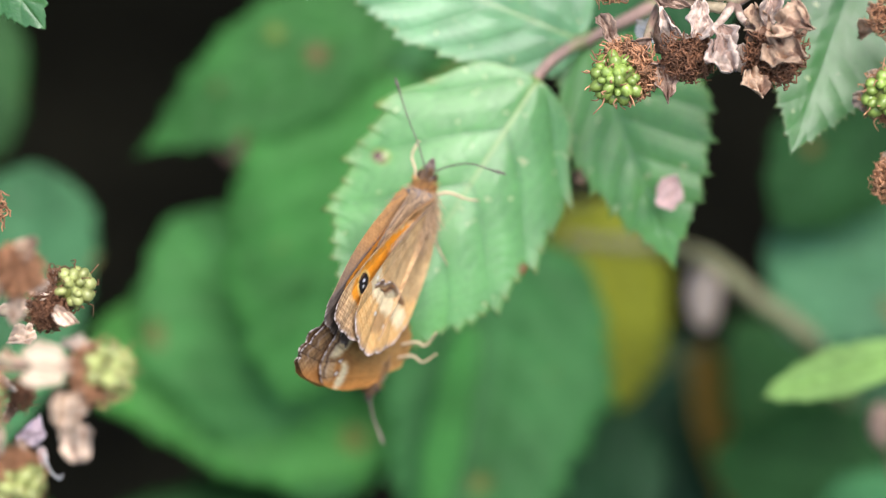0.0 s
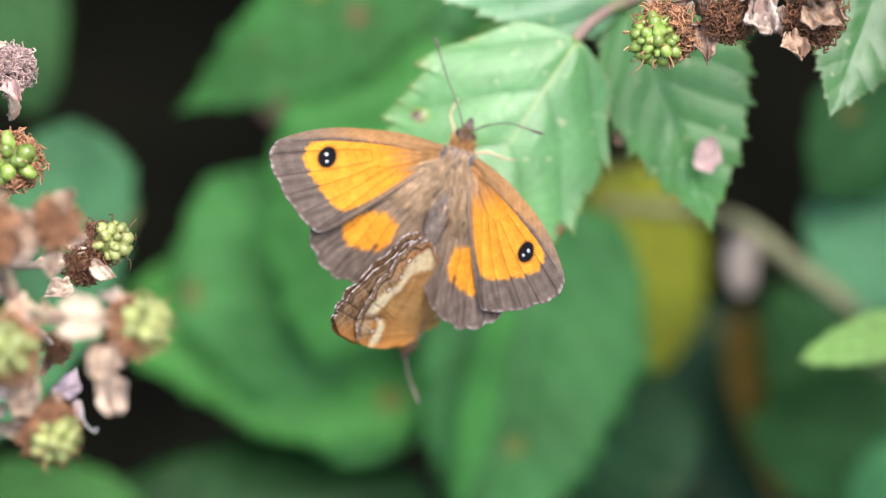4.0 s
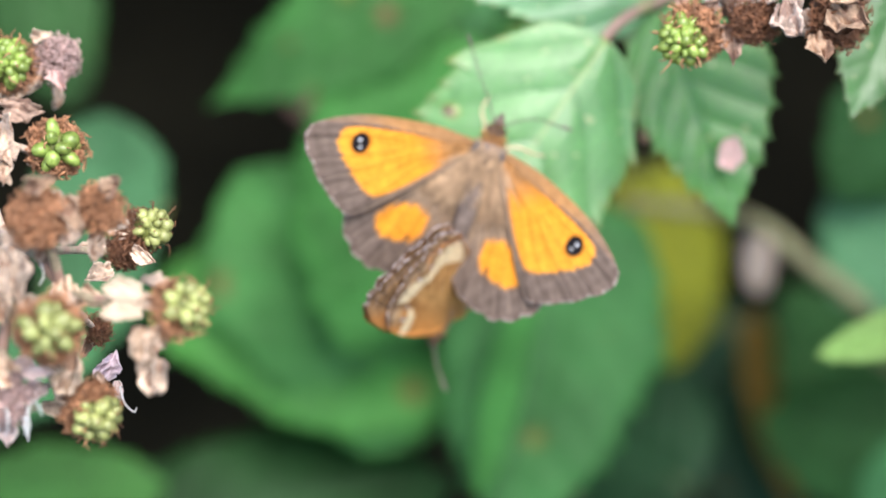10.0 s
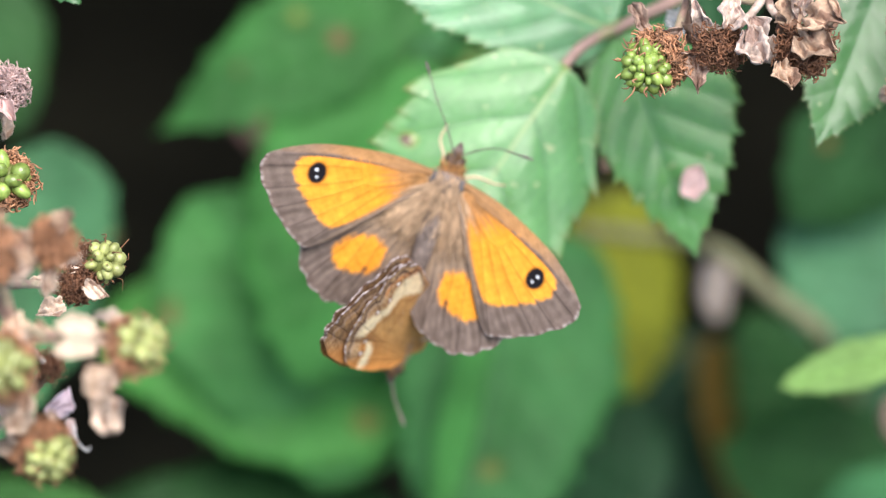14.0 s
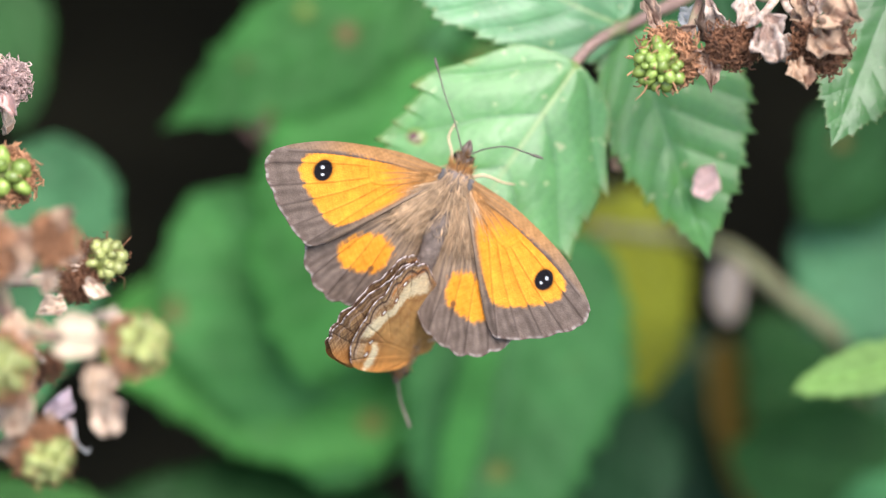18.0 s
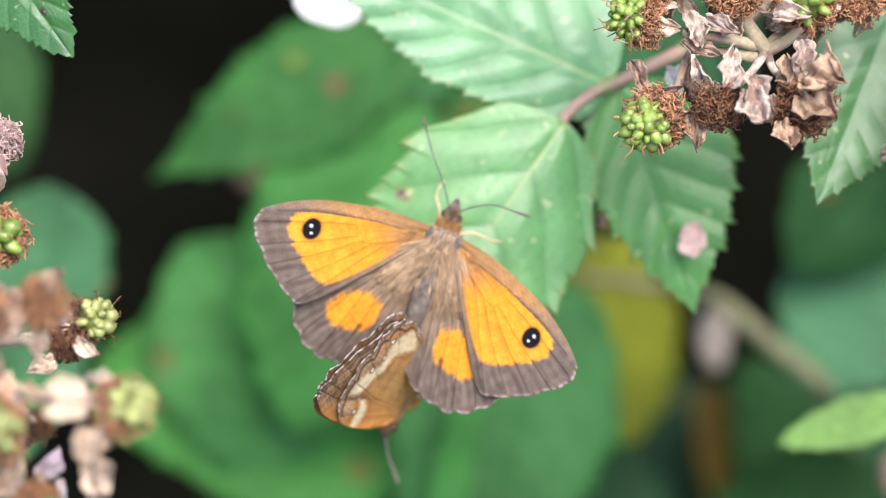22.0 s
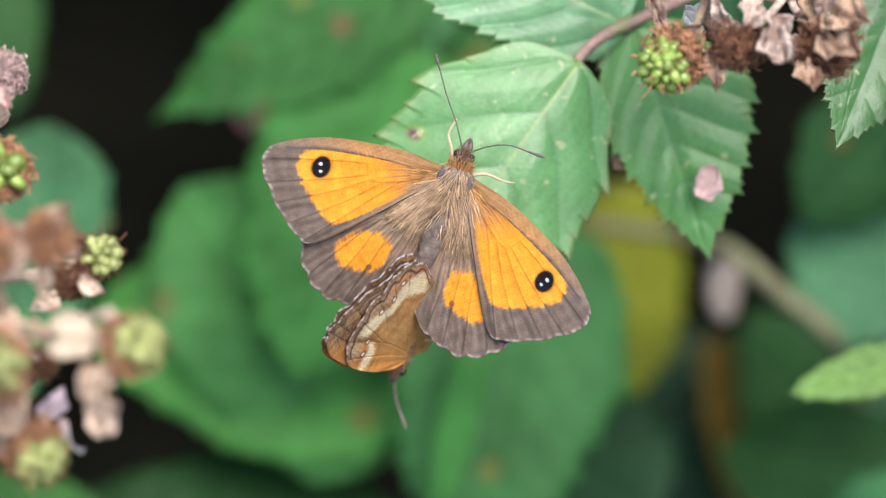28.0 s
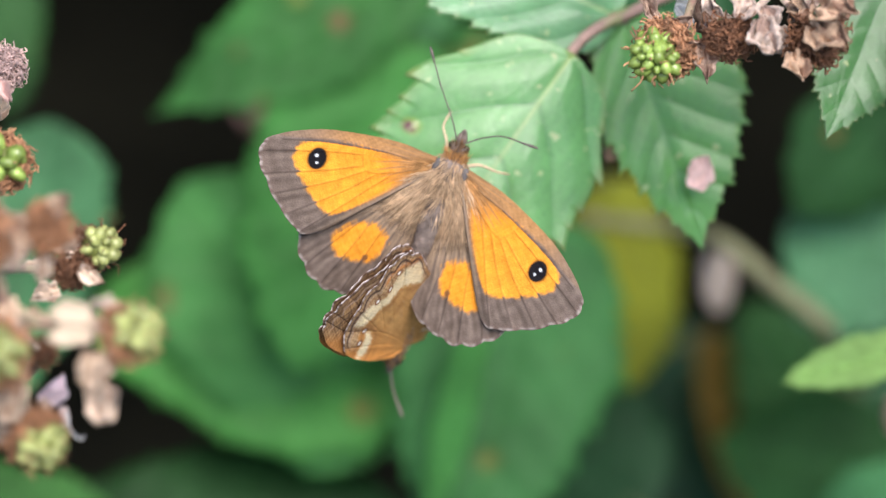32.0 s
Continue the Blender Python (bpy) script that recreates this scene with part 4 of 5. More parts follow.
FORE = [(0.2, 0.9), (5, 0.55), (9.2, -0.35), (14, -1.8), (17.6, -3.6), (19.8, -5.2), (20.6, -6.6), (20.0, -8.4), (18.6, -9.8), (16.4, -11.6), (13.6, -13.2), (11.4, -13.9), (9.0, -12.2), (4.0, -6.2), (0.4, -2.0)]
HIND = [(0.3, 0.2), (5, -3.0), (9.5, -6.5), (12.8, -10.0), (13.4, -12.6), (12.2, -15.2), (10.2, -17.0), (8.0, -18.0), (5.6, -17.9), (3.2, -17.4), (0.4, -15.4), (-1.2, -11.8), (-1.8, -7.0), (-1.2, -2.0)]
ORANGE = [(1.6, -1.0), (4.6, -0.9), (8.4, -1.45), (11.6, -2.35), (14.4, -3.3), (16.4, -4.5), (16.7, -6.1), (15.6, -7.5), (14.0, -8.7), (12.0, -9.9), (10.2, -10.6), (8.8, -10.2), (7.0, -8.6), (5.0, -6.4), (3.0, -4.0)]
ORANGE_HIND = [(2.9, -10.6), (4.2, -9.0), (6.0, -8.9), (8.0, -9.8), (9.3, -11.6), (8.9, -13.3), (7.0, -13.8), (4.6, -13.6), (3.2, -12.4)]
BAND = [(1.0, -13.6), (3.2, -12.2), (5.2, -11.6), (6.6, -10.2), (8.2, -9.4), (9.6, -7.4), (10.8, -8.0), (10.4, -9.6), (9.4, -10.8), (8.0, -11.4), (6.8, -12.6), (5.0, -13.4), (3.4, -14.0), (1.6, -15.0)]
LOW_HIND = [(0.3, 0.2), (3.0, -0.3), (5.6, -1.9), (9.0, -4.8), (10.5, -7.2), (10.8, -9.7), (9.8, -12.0), (8.3, -14.1), (6.2, -15.6), (4.4, -17.0), (2.4, -17.5), (0.2, -16.6), (-1.8, -13.4), (-3.2, -8.4), (-4.3, -4.2), (-4.2, -1.2), (-2.6, 0.7)]
LOW_FORE = [(0.2, 0.9), (5, 1.0), (9.6, 0.7), (13.4, -0.5), (16.2, -1.7), (18.0, -3.3), (18.7, -4.8), (18.3, -6.5), (17.2, -8.2), (14.2, -11.1), (11.2, -13.8), (9.4, -14.2), (6.6, -10.6), (3.2, -5.6), (0.4, -2.0)]
BAND_LOW = [(-1.3, -10.8), (0.8, -11.6), (2.0, -11.8), (3.2, -10.9), (4.9, -10.3), (6.5, -9.7), (7.8, -9.6), (8.9, -10.4), (8.4, -11.4), (7.2, -11.9), (5.8, -12.2), (4.6, -11.9), (3.6, -12.5), (2.4, -14.3), (0.4, -14.7), (-0.9, -14.0)]
BAR_LOW = [(6.8, -7.8), (5.9, -5.7), (7.0, -3.7), (8.4, -4.5), (7.4, -6.2)]
VEINS_LOW = ([(0.4, -0.6), (4, -3.4), (10.4, -7.4)], [(1.0, -2.0), (4.6, -6.0), (10.6, -10.4)], [(4.6, -6.0), (6.4, -9.0), (9.0, -13.0)],
             [(4.0, -6.4), (4.8, -10.6), (6.6, -15.4)], [(2.6, -6.4), (3.2, -11.6), (4.2, -17.0)], [(0.6, -2.4), (1.2, -9.0), (1.8, -17.4)])


VEINS_FORE = ([(0.5, -0.6), (5, -0.9), (9.4, -1.9), (14, -3.2), (18.6, -5.0)], [(0.6, -1.2), (4, -2.6), (6.6, -3.9), (8.2, -4.2)],
              [(9.4, -1.9), (8.9, -3.1), (8.2, -4.2)], [(9.0, -2.6), (13, -4.0), (20.4, -7.2)], [(8.5, -3.8), (12.6, -6.2), (19.2, -9.6)],
              [(8.1, -4.3), (11.6, -7.3), (17.2, -11.4)], [(6.6, -4.0), (9.6, -7.7), (14.6, -12.9)], [(4.5, -2.9), (7.4, -7.0), (11.9, -13.8)],
              [(0.8, -1.6), (4.5, -6.2), (9.0, -12.2)])
VEINS_HIND = ([(0.4, -0.6), (5, -4.4), (9, -7.4), (13.2, -10.6)], [(2.0, -2.6), (5.2, -6.4), (13.2, -13.2)], [(5.2, -6.4), (8.0, -10.6), (11.4, -16.4)],
              [(5.2, -6.4), (6.4, -11.0), (8.8, -18.0)], [(3.6, -6.6), (4.6, -11.6), (6.0, -18.2)], [(1.0, -2.4), (2.6, -9.0), (3.4, -17.6)],
              [(0.2, -2.4), (0.2, -9.0), (0.8, -15.8)])


def line_distance(lines, x, y):
    """How far each place is from the nearest of some smooth open lines."""
    best = np.full(x.shape, 1e9)
    for way in lines:
        p = smooth_line(way, 5 * len(way))
        for (ax, ay), (bx, by) in zip(p[:-1], p[1:]):
            t = np.clip(((x - ax) * (bx - ax) + (y - ay) * (by - ay)) / ((bx - ax) ** 2 + (by - ay) ** 2 + 1e-9), 0, 1)
            best = np.minimum(best, np.hypot(x - ax - t * (bx - ax), y - ay - t * (by - ay)))
    return best


def wing_shape(outline, scallop, veins, camber):
    """A fan from the root to the wing's rim, with veins raised, as a thin solid."""
    nr, npt = 120, 340
    line = smooth_line(outline, npt)
    p = np.linspace(0, 1, npt)
    r = np.linspace(0.0, 1, nr)[:, None] ** 0.85
    edge = 1 + scallop * (np.abs(np.sin(p * math.pi * 12)) - 0.5)[None] * step(r, 0.8, 1.0) * step(p, 0.28, 0.4)[None] * step(-p, -0.9, -0.8)[None]
    x, y = r * line[None, :, 0] * edge, r * line[None, :, 1] * edge
    ang = np.arctan2(y - 0.4, x + 0.6)
    far = line_distance(veins, x, y)
    vein = np.exp(-((far / 0.11) ** 2)) * step(r, 0.06, 0.2)
    # The skin sags a little between the veins and is thrown into faint waves towards the rim.
    z = camber * (np.sin(np.pi * r) * 0.6 - 0.4 * r**2) * np.ones_like(x) + 0.06 * vein - 0.10 * np.clip(far, 0, 1.2) * r + 0.08 * np.sin(ang * 23 + 1) * r
    return x, y, z, r * np.ones_like(x), p[None] * np.ones_like(r), vein


def wing_noise(x, y, f, seed):
    return (np.sin(x * f + seed) * np.sin(y * f * 1.13 + seed * 2) + 0.6 * np.sin(x * f * 2.3 - y * f * 1.7 + seed) + 0.4 * np.sin((x + y) * f * 3.9 + 3 * seed)) / 2


def streaks(x, y, f, seed):
    """Fine lines that run from the wing's root outwards."""
    a, d = np.arctan2(y - 0.6, x + 0.8), np.hypot(x, y)
    return 0.5 * np.sin(a * f + 0.6 * np.sin(d * 0.9 + seed) + seed) + 0.5 * np.sin(a * f * 1.83 - 0.5 * np.sin(d * 1.4 + 2 * seed))


def fringe(col, r, p, start, stop, beats, pale=(0.50, 0.44, 0.41), dark=(0.13, 0.09, 0.075)):
    """The scales of the rim: pale, chequered darker at the veins."""
    on = step(p, start, start + 0.05) * step(-p, -stop, -stop + 0.05)
    col = mix(col, dark, step(r, 0.95, 0.97) * on * 0.4)
    beat = np.clip(0.5 + 0.9 * np.sin(p * beats) * np.sin(p * beats * 0.37 + 1), 0, 1)
    return mix(col, mix(pale, dark, beat), step(r, 0.976, 0.994) * on * 0.85)


def fore_colours(x, y, r, p, vein):
    n1, n2, n3 = wing_noise(x, y, 1.3, 1.0), wing_noise(x, y, 4.5, 2.0), streaks(x, y, 61, 0.4)
    brown = mix((0.100, 0.074, 0.060), (0.190, 0.144, 0.118), np.clip(0.5 + 0.3 * n1 + 0.4 * n3, 0, 1))
    orange = mix((0.66, 0.235, 0.016), (0.79, 0.325, 0.036), np.clip(0.35 + 0.35 * n2 + 0.045 * (np.hypot(x, y) - 6), 0, 1))
    d = inside(rounded(ORANGE), x, y) + 0.16 * n2 + 0.12 * n3 - 0.25 * vein
    on = step(d, -0.25, 0.3)
    col = mix(brown, orange, on)
    # Tan front edge, greyer towards the tip, speckled.
    costa = inside([(0, 3), (9, 2), (14, 0.5), (18, -1.6), (21, -5), (18.6, -4.6), (16.6, -3.9), (13.2, -2.55), (9.6, -1.55), (5, -0.85), (0, -0.9)], x, y)
    tan = mix((0.36, 0.185, 0.070), (0.21, 0.14, 0.095), step(x, 10, 17.5))
    col = mix(col, tan * (1 + 0.25 * wing_noise(x, y, 9, 3)[..., None]), step(costa, -0.25, 0.15) * 0.92)
    root = step(-np.hypot(x * 0.85, y * 1.35 + 0.8) + 1.1 * n3 + 0.4 * n2, -7.6, -2.6)
    col = mix(col, mix((0.40, 0.20, 0.075), (0.22, 0.135, 0.075), np.clip(0.5 + 0.6 * n3, 0, 1)), root * 0.85)
    hem = step(-inside([(1, -1.4), (3.6, -4.6), (8.2, -10.4), (9.4, -12.6), (5, -9), (0, -3)], x, y), -0.3, 0.7)
    col = mix(mix((0.155, 0.115, 0.09), (0.25, 0.18, 0.125), np.clip(0.5 + 0.5 * n3, 0, 1)), col, hem)
    col = mix(col, (0.30, 0.115, 0.018), vein * 0.55 * on * (0.6 + 0.5 * n1))
    col = mix(col, (0.058, 0.040, 0.034), vein * 0.5 * (1 - on) * step(r, 0.5, 0.7))
    eye = np.hypot((x - 13.9) / 1.0, (y + 5.35) / 1.15)
    col = mix(col, (0.36, 0.13, 0.012), step(-eye, -1.45, -1.15) * 0.6)
    col = mix(col, (0.008, 0.007, 0.009), step(-eye, -1.20, -1.02))
    for dx, dy, k in ((0.22, 0.30, 0.20), (-0.16, -0.48, 0.15)):
        col = mix(col, (0.88, 0.90, 0.96), step(-np.hypot(x - 13.9 - dx, y + 5.35 - dy), -k - 0.06, -k + 0.08))
    return fringe(col, r, p, 0.36, 0.84, 150, (0.36, 0.31, 0.28))


def fore_under(x, y, r, p, vein):
    n1, n2, n3 = wing_noise(x, y, 1.7, 4.0), wing_noise(x, y, 6.0, 5.0), wing_noise(x, y, 13.0, 1.0)
    buff = mix((0.52, 0.28, 0.10), (0.84, 0.60, 0.32), np.clip(0.5 + 0.35 * n2 + 0.45 * n3, 0, 1))
    d = inside(rounded(ORANGE), x, y) - 0.3 + 0.3 * n1
    col = mix(buff, (0.78, 0.29, 0.018), step(d, -0.4, 0.2))
    col = mix(col, mix((0.24, 0.12, 0.06), (0.74, 0.50, 0.28), np.clip(0.5 + 0.8 * n2 + 0.4 * n3, 0, 1)), step(r + 0.03 * n1, 0.80, 0.90) * step(p, 0.3, 0.36) * 0.85)
    eye = np.hypot((x - 13.9) / 0.9, (y + 5.35) / 1.1)
    col = mix(col, (0.80, 0.50, 0.14), step(-eye, -1.7, -1.4))
    col = mix(col, (0.010, 0.008, 0.010), step(-eye, -1.28, -1.14))
    for dx, dy in ((-0.08, 0.34), (0.10, -0.36)):
        col = mix(col, (0.85, 0.87, 0.95), step(-np.hypot(x - 13.9 - dx, y + 5.35 - dy), -0.26, -0.14))
    col = mix(col, (0.26, 0.12, 0.05), vein * 0.5)
    return fringe(col, r, p, 0.34, 0.84, 170, (0.72, 0.62, 0.60), (0.12, 0.075, 0.06))


def hind_colours(x, y, r, p, vein):
    n1, n2, n3 = wing_noise(x, y, 1.4, 7.0), wing_noise(x, y, 5.0, 8.0), streaks(x, y, 67, 1.3)
    col = mix((0.100, 0.074, 0.060), (0.190, 0.144, 0.118), np.clip(0.5 + 0.3 * n1 + 0.4 * n3, 0, 1))
    d = inside(rounded(ORANGE_HIND), x, y) + 0.22 * n2 + 0.25 * n1 + 0.2 * n3 - 0.3 * vein
    far = np.hypot(x, y) - 1.2 * np.clip(1.5 - x, 0, 4)
    col = mix(col, mix((0.19, 0.135, 0.098), (0.34, 0.235, 0.15), np.clip(0.5 + 0.6 * n3, 0, 1)), step(-far + 0.8 * n3, -14.0, -8.5) * 0.9)
    patch = step(d, -0.35, 0.35) * step(far + 0.9 * n3, 8.0, 10.6)
    col = mix(col, mix((0.66, 0.235, 0.016), (0.79, 0.325, 0.036), np.clip(0.5 + 0.5 * n2, 0, 1)), patch)
    col = mix(col, (0.34, 0.13, 0.02), vein * 0.45 * patch)
    spot = np.hypot(x - 4.7, y + 13.0)
    col = mix(col, (0.16, 0.07, 0.03), step(-spot, -0.48, -0.28) * 0.9)
    col = mix(col, (0.055, 0.039, 0.034), vein * 0.6 * step(r, 0.66, 0.8) * (1 - patch))
    col = mix(col, (0.26, 0.20, 0.17), step(p, 0.72, 0.8) * step(r, 0.6, 0.95) * 0.6)
    return fringe(col, r, p, 0.28, 0.80, 140, (0.36, 0.31, 0.28))


def hind_under(x, y, r, p, vein):
    """Buff and orange-brown below, with a cream blotch and a pale lilac rim."""
    n1, n2, n3 = wing_noise(x, y, 1.1, 3.0), wing_noise(x, y, 3.7, 9.0), wing_noise(x, y, 11.0, 1.5)
    n4 = wing_noise(x * 1.3, y * 0.8, 7.0, 6.0)
    base = mix((0.40, 0.24, 0.105), (0.60, 0.42, 0.22), np.clip(0.5 + 0.3 * n1 + 0.5 * n3, 0, 1))
    outer = mix((0.58, 0.27, 0.07), (0.86, 0.58, 0.27), np.clip(0.5 + 0.4 * n4 + 0.4 * n3 + 0.3 * n2, 0, 1))
    col = mix(base, outer, step(np.hypot(x, y) + 0.6 * n2, 11.2, 12.6))
    col = mix(col, outer, step(x + 0.25 * y + 0.4 * n4, 5.4, 7.0) * 0.8)
    d = inside(rounded(BAND), x, y) + 0.5 * n2 + 0.4 * n4
    col = mix(col, mix((0.70, 0.52, 0.28), (0.92, 0.80, 0.54), np.clip(0.5 + 0.5 * n3, 0, 1)), step(d + 0.3, -0.3, 0.4))
    col = mix(col, (0.28, 0.16, 0.08), step(-np.hypot(x - 6.8, y + 14.2) + 0.5 * n4, -1.8, -0.8) * 0.7)
    for sx, sy in ((6.6, -4.4), (8.4, -6.0), (9.6, -8.6), (8.2, -13.0), (5.4, -14.8), (7.6, -5.3)):
        e = np.hypot(x - sx, y - sy)
        col = mix(col, (0.95, 0.92, 0.86), step(-e, -0.34, -0.18))
    col = mix(col, (0.33, 0.18, 0.08), vein * 0.35)
    return fringe(col, r, p, 0.28, 0.82, 160, (0.78, 0.69, 0.68), (0.34, 0.24, 0.2))


def low_fore_under(x, y, r, p, vein):
    """The tip of the tucked-in forewing: dark brown netting on tan."""
    n2, n3 = wing_noise(x, y, 3.1, 2.2), wing_noise(x, y, 8.0, 4.0)
    col = mix((0.15, 0.072, 0.032), (0.46, 0.27, 0.12), np.clip(0.5 + 0.6 * n2 + 0.5 * n3, 0, 1))
    col = mix(col, (0.55, 0.22, 0.05), step(y, -3.4, -1.4) * 0.75)
    col = mix(col, (0.11, 0.055, 0.035), vein * 0.5)
    arch = np.abs(np.sin(p * math.pi * 12))
    for at, wide in ((0.915, 0.013), (0.80, 0.016)):
        col = mix(col, (0.06, 0.034, 0.028), np.exp(-(((r - at - 0.03 * arch) / wide) ** 2)) * step(p, 0.36, 0.42) * (0.55 + 0.35 * n2))
    col = mix(col, (0.42, 0.32, 0.27), np.exp(-(((r - 0.885 - 0.03 * arch) / 0.010) ** 2)) * step(p, 0.36, 0.42) * 0.5)
    return fringe(col, r, p, 0.36, 0.88, 190, (0.62, 0.54, 0.53), (0.09, 0.055, 0.045))


def low_hind_under(x, y, r, p, vein):
    """Orange-brown below, a wavy cream band, then dark scallops and a chequered lilac rim."""
    n1, n2, n3 = wing_noise(x, y, 1.1, 3.0), wing_noise(x, y, 3.7, 9.0), wing_noise(x, y, 11.0, 1.5)
    n4 = wing_noise(x * 1.3, y * 0.8, 7.0, 6.0)
    rim_side = step(p, 0.22, 0.30) * step(-p, -0.80, -0.74)
    base = mix((0.34, 0.165, 0.052), (0.60, 0.335, 0.115), np.clip(0.5 + 0.35 * n1 + 0.35 * n3 + 0.2 * n4, 0, 1))
    col = mix(base, (0.60, 0.235, 0.05), step(x + 0.9 * y + 0.4 * n2, -3.0, 3.0) * 0.7)
    d = inside(rounded(BAND_LOW), x, y)
    d = np.maximum(d, inside(rounded(BAR_LOW), x, y) - 0.1) + 0.30 * n2 + 0.22 * n4
    beyond = step(r + 0.02 * n2, 0.73, 0.80) * rim_side
    dusk = mix((0.26, 0.135, 0.06), (0.66, 0.45, 0.24), np.clip(0.5 + 0.6 * n4 + 0.5 * n3, 0, 1))
    col = mix(col, dusk, beyond)
    col = mix(col, (0.26, 0.11, 0.04), np.exp(-(((d + 0.75) / 0.25) ** 2)) * 0.6 * step(r, 0.45, 0.55))
    col = mix(col, mix((0.66, 0.49, 0.25), (0.93, 0.82, 0.56), np.clip(0.55 + 0.5 * n3, 0, 1)), step(d, -0.35, 0.3))
    col = mix(col, (0.66, 0.25, 0.05), np.exp(-((line_distance([[(-0.6, -15.2), (1.2, -15.6), (3.0, -15.6), (4.6, -14.6)]], x, y) / 0.35) ** 2)) * 0.85)
    col = mix(col, (0.14, 0.07, 0.035), vein * 0.65 * beyond)
    for sx, sy in ((3.8, -12.9), (5.6, -12.0), (7.2, -8.1), (8.0, -6.6), (2.6, -14.8)):
        e = np.hypot(x - sx, y - sy)
        col = mix(col, (0.26, 0.11, 0.045), step(-e, -0.62, -0.40))
        col = mix(col, (0.95, 0.92, 0.86), step(-e, -0.32, -0.16))
    arch = np.abs(np.sin(p * math.pi * 12))
    col = mix(col, (0.065, 0.036, 0.03), np.exp(-(((r - 0.905 - 0.035 * arch) / 0.018) ** 2)) * rim_side * 0.95)
    col = mix(col, (0.50, 0.40, 0.34), np.exp(-(((r - 0.870 - 0.035 * arch) / 0.012) ** 2)) * rim_side * (0.3 + 0.25 * n2))
    return fringe(col, r, p, 0.22, 0.80, 185, (0.66, 0.58, 0.57), (0.10, 0.06, 0.05))


def wing(name, parent, outline, veins, side, above, below, scallop=0.0, camber=0.8, root_z=0.0):
    """One wing, hinged at its root: x outwards, y forwards in the wing's own space."""
    x, y, z, r, p, vein = wing_shape(outline, scallop, veins, camber)
    top = np.stack([x * side, y, z + root_z], -1)
    verts, faces = shell(top, 0.07)
    a, b = above(x, y, r, p, vein).reshape(-1, 3), below(x, y, r, p, vein).reshape(-1, 3)
    n = x.size
    upper_first = verts[:n, 2].mean() > verts[n:, 2].mean()
    cols = np.concatenate([a, b] if upper_first else [b, a])
    return part(name, (verts, faces), WING, parent, cols=cols)


def hairs(rows, rng, thick=0.045):
    """Long soft scales: from, along, length; each a thin tapered bent strip."""
    out = []
    for p, way, ln in rows:
        way = unit(way)
        b = p + way * ln * 0.5 + rng.normal(size=3) * ln * 0.025
        c = p + way * ln + rng.normal(size=3) * ln * 0.05 - np.array((0, 0, ln * 0.04))
        out.append(tube([p, b, c], (thick, thick * 0.8, thick * 0.15), 3, 4))
    return joined(out)


